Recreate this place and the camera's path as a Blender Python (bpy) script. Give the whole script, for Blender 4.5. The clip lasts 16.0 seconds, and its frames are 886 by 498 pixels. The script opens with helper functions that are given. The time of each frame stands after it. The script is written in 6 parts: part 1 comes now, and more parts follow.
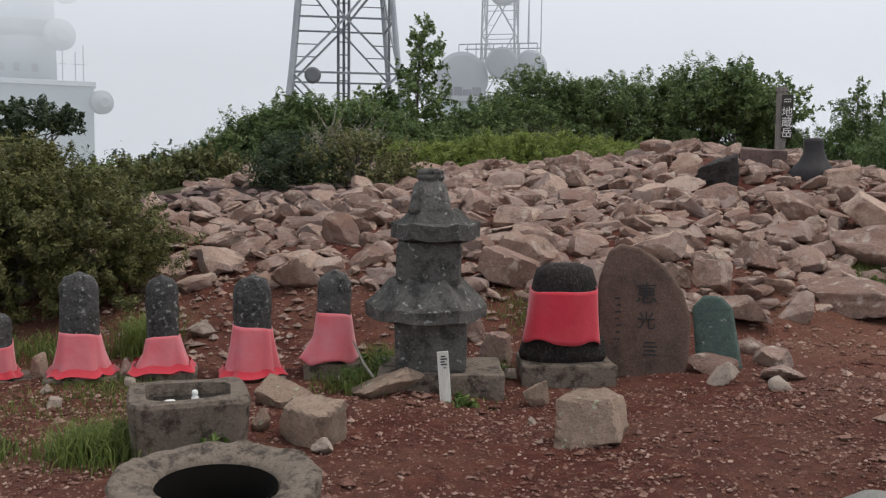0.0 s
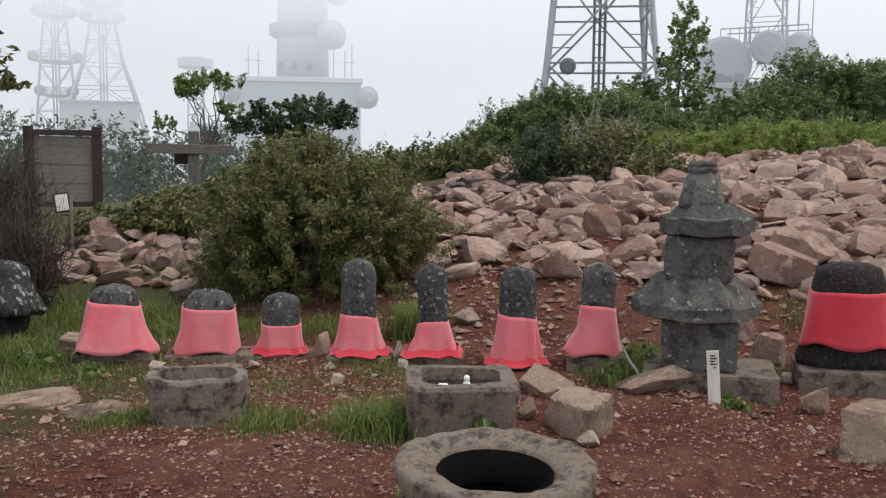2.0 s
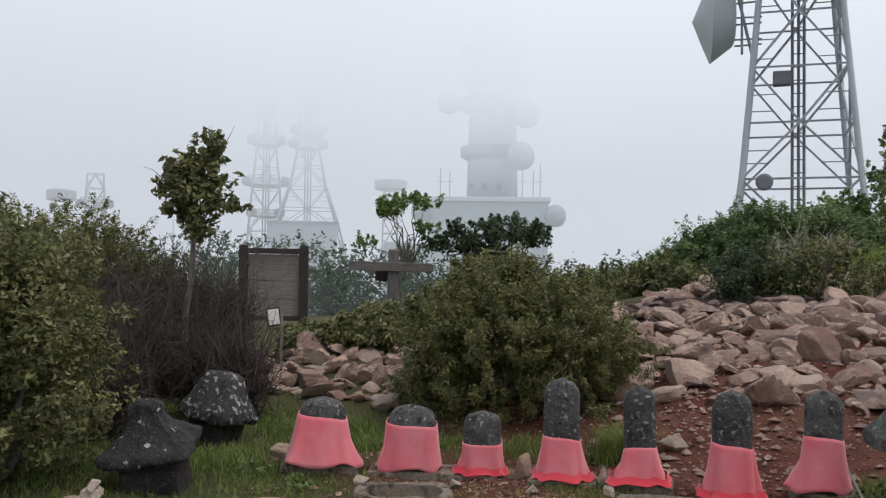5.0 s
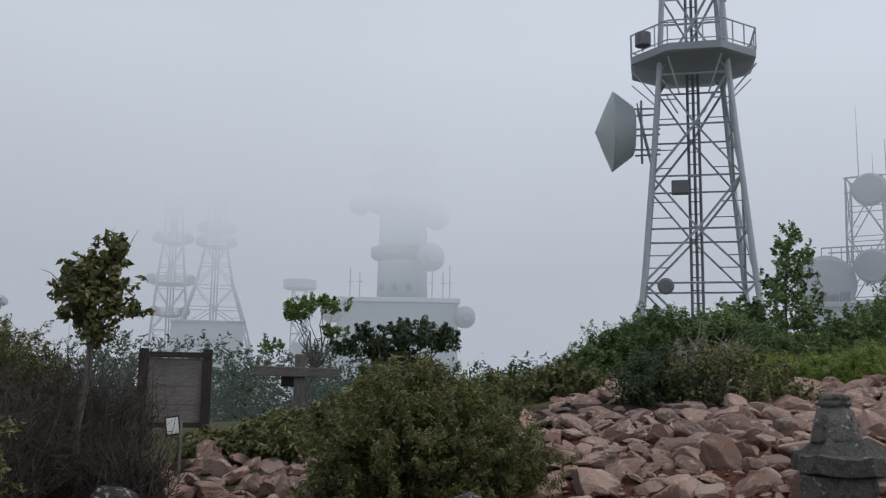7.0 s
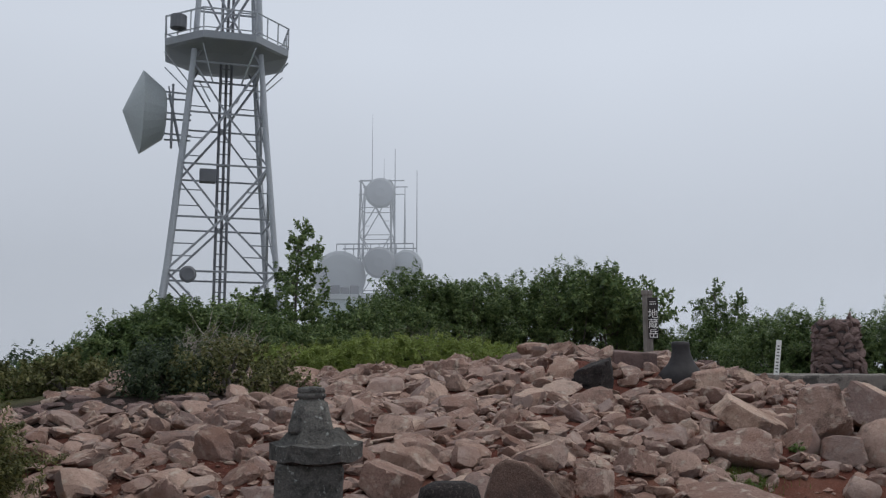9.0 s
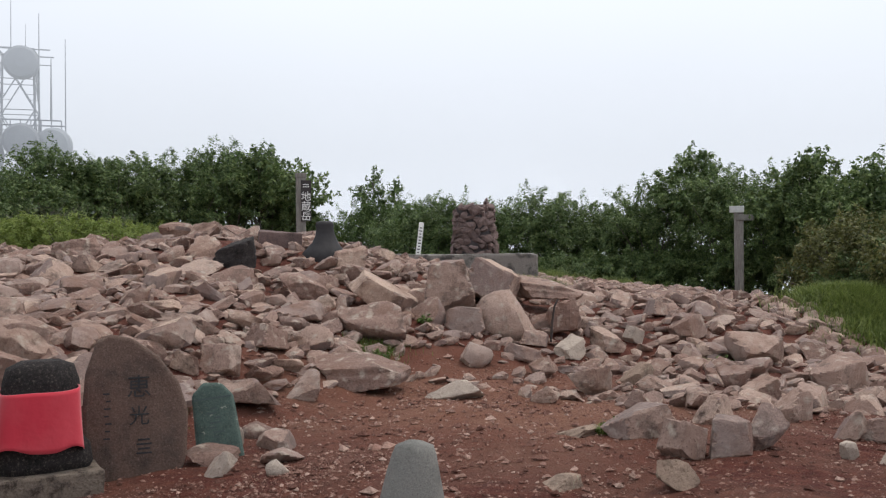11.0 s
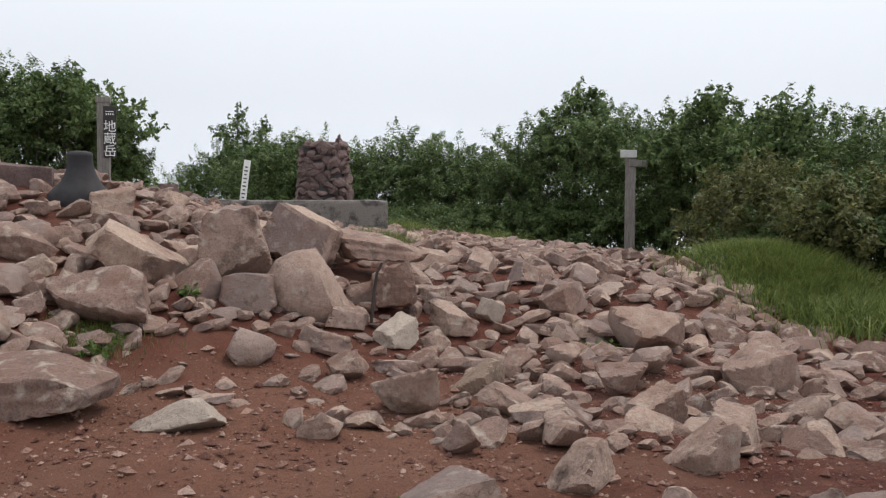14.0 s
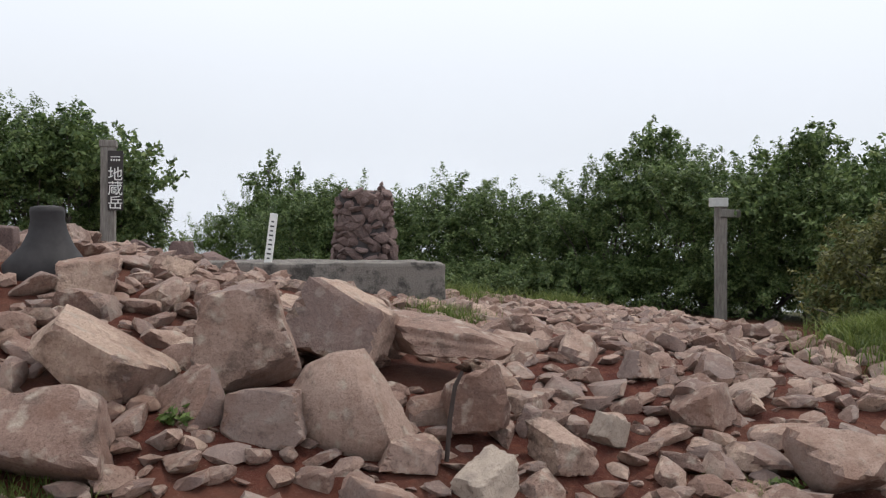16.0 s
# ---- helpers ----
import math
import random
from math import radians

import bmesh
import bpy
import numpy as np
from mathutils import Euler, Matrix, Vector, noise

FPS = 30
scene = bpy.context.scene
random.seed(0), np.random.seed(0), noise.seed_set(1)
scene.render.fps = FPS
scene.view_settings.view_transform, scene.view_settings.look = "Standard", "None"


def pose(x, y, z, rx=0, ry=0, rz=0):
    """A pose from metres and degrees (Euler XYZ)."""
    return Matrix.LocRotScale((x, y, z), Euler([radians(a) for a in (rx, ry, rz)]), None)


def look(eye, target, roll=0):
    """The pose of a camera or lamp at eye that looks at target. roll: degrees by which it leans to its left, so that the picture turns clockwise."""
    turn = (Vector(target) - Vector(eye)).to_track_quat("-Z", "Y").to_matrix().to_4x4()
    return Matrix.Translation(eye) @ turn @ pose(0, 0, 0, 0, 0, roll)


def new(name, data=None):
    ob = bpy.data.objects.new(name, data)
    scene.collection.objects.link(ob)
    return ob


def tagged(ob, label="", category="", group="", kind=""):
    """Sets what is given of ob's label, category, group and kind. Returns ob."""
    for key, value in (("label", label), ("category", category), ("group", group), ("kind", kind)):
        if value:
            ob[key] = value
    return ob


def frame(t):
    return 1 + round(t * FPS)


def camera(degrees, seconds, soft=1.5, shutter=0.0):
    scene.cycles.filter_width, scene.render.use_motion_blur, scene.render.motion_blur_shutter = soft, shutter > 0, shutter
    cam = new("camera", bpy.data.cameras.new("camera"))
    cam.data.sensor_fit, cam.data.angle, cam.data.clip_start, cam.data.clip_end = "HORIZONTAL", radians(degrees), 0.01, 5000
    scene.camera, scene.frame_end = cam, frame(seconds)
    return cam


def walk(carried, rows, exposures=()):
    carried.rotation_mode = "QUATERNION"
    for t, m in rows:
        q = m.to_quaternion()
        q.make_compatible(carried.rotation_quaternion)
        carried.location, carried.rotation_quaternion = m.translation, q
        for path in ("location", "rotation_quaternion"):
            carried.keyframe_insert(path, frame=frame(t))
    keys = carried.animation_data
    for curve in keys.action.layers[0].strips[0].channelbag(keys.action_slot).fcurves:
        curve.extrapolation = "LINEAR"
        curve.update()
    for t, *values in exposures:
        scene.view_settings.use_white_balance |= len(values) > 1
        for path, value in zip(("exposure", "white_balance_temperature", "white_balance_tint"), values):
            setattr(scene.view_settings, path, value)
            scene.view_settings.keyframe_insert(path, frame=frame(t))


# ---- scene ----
cam = camera(51.6, 16.0, soft=1.25)
PATH = [
    (0, (-0.024, 0.215, 1.449), (0.012, 2.208, 1.284), 0.6),
    (0.5, (-0.061, 0.214, 1.452), (-0.142, 2.204, 1.272), 0.7),
    (1, (-0.081, 0.197, 1.455), (-0.267, 2.18, 1.272), 1.1),
    (1.5, (-0.092, 0.186, 1.458), (-0.377, 2.158, 1.286), 1.3),
    (2, (-0.135, 0.192, 1.459), (-0.634, 2.12, 1.269), 0.5),
    (2.5, (-0.177, 0.197, 1.459), (-0.801, 2.086, 1.244), 0.1),
    (3, (-0.221, 0.208, 1.456), (-0.992, 2.041, 1.246), -0.4),
    (3.5, (-0.276, 0.247, 1.431), (-1.162, 2.029, 1.232), 0.2),
    (4, (-0.28, 0.221, 1.45), (-1.195, 1.99, 1.279), 0.3),
    (4.2, (-0.278, 0.233, 1.441), (-1.182, 2.012, 1.318), 0.5),
    (6.3, (-0.25, 0.077, 1.543), (-1.101, 1.876, 1.743), 0.3),
    (6.5, (-0.207, 0.069, 1.551), (-1.03, 1.88, 1.759), 0.3),
    (7, (-0.259, 0.203, 1.536), (-0.956, 2.056, 1.817), 0.8),
    (7.5, (-0.14, 0.125, 1.553), (-0.623, 2.033, 1.907), 0.9),
    (8, (-0.153, 0.102, 1.597), (-0.341, 2.063, 1.943), 0.8),
    (8.5, (-0.155, 0.153, 1.634), (-0.104, 2.129, 1.94), 0.2),
    (9, (-0.057, 0.255, 1.587), (0.239, 2.215, 1.849), 0.0),
    (9.5, (-0.111, 0.241, 1.541), (0.361, 2.175, 1.739), -0.1),
    (10, (-0.1, 0.203, 1.555), (0.595, 2.074, 1.688), -0.9),
    (10.2, (-0.05, 0.235, 1.53), (0.734, 2.071, 1.646), -0.9),
    (12.3, (1.417, 1.079, 1.311), (2.44, 2.793, 1.188), 0.6),
    (12.5, (1.591, 1.316, 1.274), (2.596, 3.04, 1.147), 0.4),
    (13, (2.08, 1.919, 1.305), (3.059, 3.661, 1.209), 0.4),
    (13.5, (2.563, 2.452, 1.375), (3.754, 4.058, 1.324), 0.4),
    (14, (3.089, 2.92, 1.415), (4.248, 4.548, 1.322), 0.3),
    (14.5, (3.461, 3.456, 1.377), (4.528, 5.147, 1.378), 2.2),
    (15, (3.768, 4.153, 1.461), (4.686, 5.928, 1.534), 1.3),
    (15.5, (4.032, 4.878, 1.547), (4.919, 6.67, 1.589), 0.5),
    (16, (4.339, 5.531, 1.629), (5.44, 7.201, 1.638), 0.1),
]
walk(cam, [(t, look(eye, target, roll)) for t, eye, target, roll in PATH], [(0, -0.12, 6500, 10), (1, 0.15, 6550, 11), (4.2, 0.0, 6450, 10), (6.3, -0.4, 6250, 10), (7, -0.6, 6150, 10), (8, -0.90, 6100, 10), (8.6, -0.76, 6150, 10), (9.2, -0.48, 6200, 10), (10.2, -0.08, 6300, 10), (12.3, 0.05, 6500, 10), (16, 0.05, 6450, 10)])

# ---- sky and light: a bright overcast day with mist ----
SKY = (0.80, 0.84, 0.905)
world = bpy.data.worlds.new("overcast")
scene.world = world
world.use_nodes = True
wn, wl = world.node_tree.nodes, world.node_tree.links
sky = wn.new("ShaderNodeTexSky")
sky.sky_type, sky.sun_disc = "NISHITA", False
sky.sun_elevation, sky.sun_rotation = radians(66), radians(84)
sky.dust_density, sky.air_density = 4.0, 1.0
dim = wn.new("ShaderNodeVectorMath")
dim.operation = "SCALE"
dim.inputs["Scale"].default_value = 0.1
veil = wn.new("ShaderNodeMix")
veil.data_type = "RGBA"
veil.inputs["Factor"].default_value = 0.93
veil.inputs["B"].default_value = (*SKY, 1)
wl.new(sky.outputs[0], dim.inputs[0])
wl.new(dim.outputs[0], veil.inputs["A"])
wl.new(veil.outputs["Result"], wn["Background"].inputs["Color"])
wn["Background"].inputs["Strength"].default_value = 0.93

sun_data = bpy.data.lights.new("sun", "SUN")
sun_data.energy, sun_data.angle, sun_data.color = 1.5, radians(11), (1.0, 0.92, 0.82)
sun = new("sun", sun_data)
sun.matrix_world = look((9, 1, 20), (0, 0, 0))


# ---- materials ----
def nodes_of(name):
    m = bpy.data.materials.new(name)
    m.use_nodes = True
    return m, m.node_tree.nodes, m.node_tree.links, m.node_tree.nodes["Principled BSDF"]


def noise_node(n, l, vec, scale, detail=6.0, rough=0.6):
    t = n.new("ShaderNodeTexNoise")
    t.inputs["Scale"].default_value, t.inputs["Detail"].default_value, t.inputs["Roughness"].default_value = scale, detail, rough
    l.new(vec, t.inputs["Vector"])
    return t.outputs["Fac"]


def ramp_node(n, l, fac, stops):
    r = n.new("ShaderNodeValToRGB")
    el = r.color_ramp.elements
    while len(el) < len(stops):
        el.new(0.5)
    for e, (p, c) in zip(el, stops):
        e.position, e.color = p, (*c, 1)
    l.new(fac, r.inputs["Fac"])
    return r.outputs["Color"]


def mix_node(n, l, fac, a, b, mode="MIX"):
    m = n.new("ShaderNodeMix")
    m.data_type, m.blend_type = "RGBA", mode
    for key, v in (("Factor", fac), ("A", a), ("B", b)):
        if isinstance(v, (int, float)):
            m.inputs[key].default_value = v
        elif isinstance(v, tuple):
            m.inputs[key].default_value = (*v, 1)
        else:
            l.new(v, m.inputs[key])
    return m.outputs["Result"]


def math_node(n, l, op, a, b=0.0):
    m = n.new("ShaderNodeMath")
    m.operation = op
    for k, v in enumerate((a, b)):
        if isinstance(v, (int, float)):
            m.inputs[k].default_value = v
        else:
            l.new(v, m.inputs[k])
    return m.outputs[0]


def range_node(n, l, v, lo, hi, to_lo=0.0, to_hi=1.0):
    m = n.new("ShaderNodeMapRange")
    l.new(v, m.inputs["Value"])
    for key, x in (("From Min", lo), ("From Max", hi), ("To Min", to_lo), ("To Max", to_hi)):
        m.inputs[key].default_value = x
    return m.outputs["Result"]


def bump_node(n, l, b, pairs):
    """pairs of (height, strength, distance), stacked."""
    last = None
    for h, s, d in pairs:
        k = n.new("ShaderNodeBump")
        k.inputs["Strength"].default_value, k.inputs["Distance"].default_value = s, d
        l.new(h, k.inputs["Height"])
        if last:
            l.new(last, k.inputs["Normal"])
        last = k.outputs["Normal"]
    l.new(last, b.inputs["Normal"])


def place_of(n):
    return n.new("ShaderNodeNewGeometry").outputs["Position"]


def chance_of(n, l):
    """A random number for each object and each loose piece."""
    a = n.new("ShaderNodeObjectInfo").outputs["Random"]
    b = n.new("ShaderNodeNewGeometry").outputs["Random Per Island"]
    return math_node(n, l, "FRACT", math_node(n, l, "ADD", a, b))


def stone(name, stops, patches, patch_at=(0.55, 0.68), patch_scale=5.0, grain=28.0, rough=0.9, depth=0.02, spread=0.45, lichen=None, lichen_scale=16.0, lichen_at=(0.66, 0.70), dust=None, tint=None):
    """Weathered stone: a tone for each piece, blotches, fine grain, and lichen spots where given."""
    m, n, l, b = nodes_of(name)
    p = place_of(n)
    g = noise_node(n, l, p, grain, 8.0, 0.7)
    mid = noise_node(n, l, p, patch_scale, 10.0, 0.68)
    speck = noise_node(n, l, p, grain * 2.2, 6.0, 0.8)
    tone = math_node(n, l, "ADD", math_node(n, l, "MULTIPLY", chance_of(n, l), spread), math_node(n, l, "MULTIPLY", g, 1.0 - spread))
    c = ramp_node(n, l, tone, stops)
    c = mix_node(n, l, range_node(n, l, mid, *patch_at), c, patches)
    c = mix_node(n, l, range_node(n, l, speck, 0.46, 0.36, 0.0, 0.75), c, (0.38, 0.36, 0.35), "MULTIPLY")
    c = mix_node(n, l, range_node(n, l, speck, 0.54, 0.68, 0.0, 0.22), c, (0.60, 0.48, 0.40))
    if lichen:
        c = mix_node(n, l, range_node(n, l, noise_node(n, l, p, lichen_scale, 3.0, 0.5), *lichen_at), c, lichen)
    if tint:
        other = math_node(n, l, "FRACT", math_node(n, l, "MULTIPLY", chance_of(n, l), 7.31))
        c = mix_node(n, l, range_node(n, l, other, 0.5, 1.0, 0.0, 0.6), c, tint)
    if dust:
        c = mix_node(n, l, range_node(n, l, noise_node(n, l, p, 1.7, 6.0, 0.7), 0.5, 0.68, 0.0, 0.75), c, dust)
    l.new(c, b.inputs["Base Color"])
    b.inputs["Roughness"].default_value = rough
    b.inputs["Specular IOR Level"].default_value = 0.25
    fine = noise_node(n, l, p, grain * 3, 6.0, 0.75)
    bump_node(n, l, b, ((mid, 0.7, depth * 1.8), (g, 0.75, depth * 1.1), (fine, 0.5, depth * 0.35)))
    return m


ROCK = stone("mound_rock", ((0.10, (0.110, 0.063, 0.050)), (0.30, (0.265, 0.168, 0.135)), (0.5, (0.385, 0.260, 0.210)), (0.68, (0.475, 0.336, 0.270)), (0.9, (0.69, 0.525, 0.405))), (0.17, 0.12, 0.098), (0.52, 0.66), 4.0, 26.0, depth=0.035, spread=0.55, lichen=(0.50, 0.41, 0.335), lichen_scale=9.0, lichen_at=(0.56, 0.7), dust=(0.24, 0.135, 0.098), tint=(0.28, 0.225, 0.21))
GRAVEL = stone("red_gravel", ((0.1, (0.095, 0.036, 0.026)), (0.45, (0.23, 0.112, 0.084)), (0.7, (0.37, 0.22, 0.17)), (0.92, (0.60, 0.44, 0.36))), (0.15, 0.075, 0.055), (0.52, 0.68), 6.0, 40.0, spread=0.7)
PALE = stone("pale_rock", ((0.1, (0.36, 0.29, 0.24)), (0.9, (0.54, 0.45, 0.37))), (0.30, 0.245, 0.21), (0.52, 0.7), 6.0)
TAN = stone("weathered_tan_rock", ((0.1, (0.25, 0.175, 0.13)), (0.9, (0.43, 0.32, 0.245))), (0.14, 0.102, 0.078), (0.5, 0.66), 5.0, lichen=(0.36, 0.37, 0.26))
DARK = stone("dark_statue_stone", ((0.1, (0.035, 0.035, 0.035)), (0.9, (0.12, 0.118, 0.115))), (0.022, 0.022, 0.023), (0.5, 0.64), 13.0, lichen=(0.30, 0.305, 0.285), lichen_scale=34.0, lichen_at=(0.60, 0.70))
GREY = stone("grey_andesite", ((0.1, (0.07, 0.069, 0.064)), (0.9, (0.18, 0.172, 0.158))), (0.05, 0.049, 0.046), (0.48, 0.62), 9.0, lichen=(0.30, 0.31, 0.29), lichen_scale=26.0, lichen_at=(0.63, 0.70))
TROUGH = stone("trough_stone", ((0.1, (0.115, 0.088, 0.070)), (0.9, (0.30, 0.245, 0.195))), (0.065, 0.050, 0.040), (0.49, 0.62), 11.0, 34.0, depth=0.022)
BLACK = stone("black_lichened_rock", ((0.1, (0.016, 0.015, 0.016)), (0.9, (0.055, 0.052, 0.052))), (0.010, 0.010, 0.011), (0.5, 0.7), 6.0, lichen=(0.42, 0.43, 0.43), lichen_scale=13.0, lichen_at=(0.66, 0.72))
LICHENED = stone("black_rock_under_white_lichen", ((0.1, (0.016, 0.015, 0.016)), (0.9, (0.06, 0.056, 0.055))), (0.010, 0.010, 0.011), (0.5, 0.7), 6.0, lichen=(0.40, 0.41, 0.41), lichen_scale=20.0, lichen_at=(0.55, 0.68))
JET = stone("jet_black_rock", ((0.1, (0.012, 0.010, 0.010)), (0.9, (0.04, 0.034, 0.033))), (0.010, 0.009, 0.009))
BROWN = stone("brown_engraved_stone", ((0.1, (0.075, 0.048, 0.038)), (0.9, (0.165, 0.108, 0.084))), (0.055, 0.042, 0.037), (0.48, 0.7), 3.5, 40.0, depth=0.01)
TEAL = stone("green_grey_stone", ((0.1, (0.06, 0.092, 0.08)), (0.9, (0.105, 0.15, 0.128))), (0.05, 0.07, 0.062), (0.5, 0.68), 6.0, 40.0, depth=0.006, lichen=(0.3, 0.31, 0.26), lichen_at=(0.68, 0.72))
PILLAR = stone("pale_grey_pillar_stone", ((0.1, (0.17, 0.166, 0.15)), (0.9, (0.29, 0.28, 0.255))), (0.13, 0.127, 0.116), (0.52, 0.7), 5.0, 60.0, depth=0.008)
PLUM = stone("plum_cairn_stone", ((0.1, (0.11, 0.072, 0.066)), (0.5, (0.19, 0.13, 0.118)), (0.9, (0.28, 0.20, 0.18))), (0.09, 0.066, 0.062), (0.5, 0.7), 5.0)
CONCRETE = stone("old_concrete", ((0.1, (0.20, 0.18, 0.16)), (0.9, (0.36, 0.33, 0.29))), (0.08, 0.075, 0.068), (0.48, 0.6), 4.0, 40.0)


def wood(name, dark, light, scale=1.0, rough=0.85):
    m, n, l, b = nodes_of(name)
    tc = n.new("ShaderNodeTexCoord").outputs["Object"]
    mp = n.new("ShaderNodeMapping")
    mp.inputs["Scale"].default_value = (14 * scale, 14 * scale, 1.2 * scale)
    l.new(tc, mp.inputs["Vector"])
    g = noise_node(n, l, mp.outputs[0], 4.0, 8.0, 0.7)
    s = noise_node(n, l, place_of(n), 5.0)
    c = ramp_node(n, l, g, ((0.3, dark), (0.7, light)))
    c = mix_node(n, l, range_node(n, l, s, 0.5, 0.75, 0, 0.6), c, dark)
    l.new(c, b.inputs["Base Color"])
    b.inputs["Roughness"].default_value = rough
    bump_node(n, l, b, ((g, 0.7, 0.01),))
    return m


GREYWOOD = wood("weathered_grey_wood", (0.13, 0.115, 0.10), (0.30, 0.275, 0.245))
DARKWOOD = wood("dark_stained_wood", (0.018, 0.012, 0.010), (0.052, 0.036, 0.030))
OLDWOOD = wood("old_dark_grey_wood", (0.06, 0.052, 0.047), (0.19, 0.17, 0.155))
PLANKWOOD = wood("faded_plank_wood", (0.10, 0.088, 0.08), (0.25, 0.225, 0.205))
WHITEWOOD = wood("white_painted_wood", (0.50, 0.48, 0.43), (0.78, 0.76, 0.70))
BARK = wood("grey_brown_bark", (0.06, 0.05, 0.042), (0.20, 0.175, 0.15))
TWIG = wood("dry_twig", (0.030, 0.021, 0.018), (0.075, 0.056, 0.048))
PALETWIG = wood("bleached_dead_wood", (0.24, 0.21, 0.18), (0.42, 0.38, 0.33))


def plain(name, color, rough=0.6, metal=0.0, var=0.12, scale=12.0):
    m, n, l, b = nodes_of(name)
    g = noise_node(n, l, place_of(n), scale)
    lo = tuple(c * (1 - var) for c in color)
    hi = tuple(min(1, c * (1 + var)) for c in color)
    l.new(ramp_node(n, l, g, ((0.3, lo), (0.7, hi))), b.inputs["Base Color"])
    b.inputs["Roughness"].default_value, b.inputs["Metallic"].default_value = rough, metal
    return m


def cloth(name, color, faded):
    m, n, l, b = nodes_of(name)
    p = place_of(n)
    c = mix_node(n, l, range_node(n, l, noise_node(n, l, p, 4.0), 0.4, 0.65), color, faded)
    l.new(c, b.inputs["Base Color"])
    b.inputs["Roughness"].default_value = 0.75
    b.inputs["Sheen Weight"].default_value = 0.3
    bump_node(n, l, b, ((noise_node(n, l, p, 9.0, 3.0), 0.35, 0.02), (noise_node(n, l, p, 220.0, 2.0), 0.3, 0.002)))
    return m


REDFADED = cloth("faded_red_cloth", (0.66, 0.13, 0.155), (0.64, 0.20, 0.225))
REDBRIGHT = cloth("bright_red_cloth", (0.56, 0.022, 0.045), (0.58, 0.045, 0.065))
STEEL = plain("galvanised_steel", (0.28, 0.295, 0.32), 0.55, 0.0)
PALESTEEL = plain("pale_painted_steel", (0.38, 0.40, 0.43), 0.6)
DARKSTEEL = plain("dark_cable_steel", (0.13, 0.135, 0.15), 0.6)
DISHGREY = plain("grey_radome", (0.36, 0.39, 0.40), 0.6)
WHITEWALL = plain("white_green_render", (0.36, 0.42, 0.425), 0.85, var=0.04, scale=0.6)
WHITE = plain("white_paint", (0.78, 0.77, 0.73), 0.6, var=0.05)
BLACKPAINT = plain("black_ink", (0.02, 0.02, 0.022), 0.7)
SIGNDARK = plain("dark_brown_board", (0.028, 0.02, 0.018), 0.5)
RUST = plain("rusty_iron", (0.05, 0.035, 0.03), 0.8)

WATER, wnn, wll, wb_ = nodes_of("still_dark_water")
wb_.inputs["Base Color"].default_value = (0.012, 0.011, 0.010, 1)
wb_.inputs["Roughness"].default_value = 0.06


def leafy(name, stops, rough=0.55, clear=0.35):
    """Leaves: a tone for each leaf, wandering with the clump, partly letting light through."""
    m, n, l, b = nodes_of(name)
    clump = noise_node(n, l, place_of(n), 2.2, 3.0)
    r = n.new("ShaderNodeNewGeometry").outputs["Random Per Island"]
    t = math_node(n, l, "ADD", math_node(n, l, "MULTIPLY", r, 0.55), math_node(n, l, "MULTIPLY", clump, 0.45))
    c = ramp_node(n, l, t, stops)
    l.new(c, b.inputs["Base Color"])
    b.inputs["Roughness"].default_value = rough
    b.inputs["Specular IOR Level"].default_value = 0.35
    tr = n.new("ShaderNodeBsdfTranslucent")
    l.new(c, tr.inputs["Color"])
    mx = n.new("ShaderNodeMixShader")
    mx.inputs[0].default_value = clear
    l.new(b.outputs[0], mx.inputs[1])
    l.new(tr.outputs[0], mx.inputs[2])
    l.new(mx.outputs[0], n["Material Output"].inputs["Surface"])
    return m


LEAF_BUSH = leafy("dense_bush_leaf", ((0.15, (0.042, 0.047, 0.015)), (0.5, (0.108, 0.115, 0.035)), (0.85, (0.26, 0.245, 0.088))))
LEAF_HEDGE = leafy("hedge_leaf", ((0.15, (0.040, 0.070, 0.026)), (0.5, (0.105, 0.158, 0.052)), (0.85, (0.25, 0.315, 0.115))))
LEAF_BRIGHT = leafy("fresh_leaf", ((0.15, (0.065, 0.105, 0.027)), (0.5, (0.125, 0.185, 0.048)), (0.85, (0.22, 0.285, 0.085))))
LEAF_DARK = leafy("dark_needle", ((0.15, (0.02, 0.034, 0.018)), (0.5, (0.042, 0.064, 0.03)), (0.85, (0.085, 0.11, 0.045))))
LEAF_OLIVE = leafy("olive_leaf", ((0.15, (0.045, 0.052, 0.017)), (0.5, (0.115, 0.122, 0.04)), (0.85, (0.31, 0.29, 0.13))))
GRASS = leafy("grass_blade", ((0.15, (0.06, 0.085, 0.022)), (0.5, (0.135, 0.18, 0.042)), (0.85, (0.26, 0.30, 0.09))), 0.6, 0.4)
# grass with brightness put into its colour, since the thin blades shade themselves
BRIGHTENED_GRASS = leafy("brightened_grass_blade", ((0.15, (0.12, 0.165, 0.035)), (0.5, (0.21, 0.27, 0.06)), (0.85, (0.32, 0.37, 0.11))), 0.6, 0.4)
FARLEAF = leafy("far_wood_leaf", ((0.15, (0.03, 0.05, 0.03)), (0.5, (0.05, 0.08, 0.04)), (0.85, (0.08, 0.115, 0.055))))

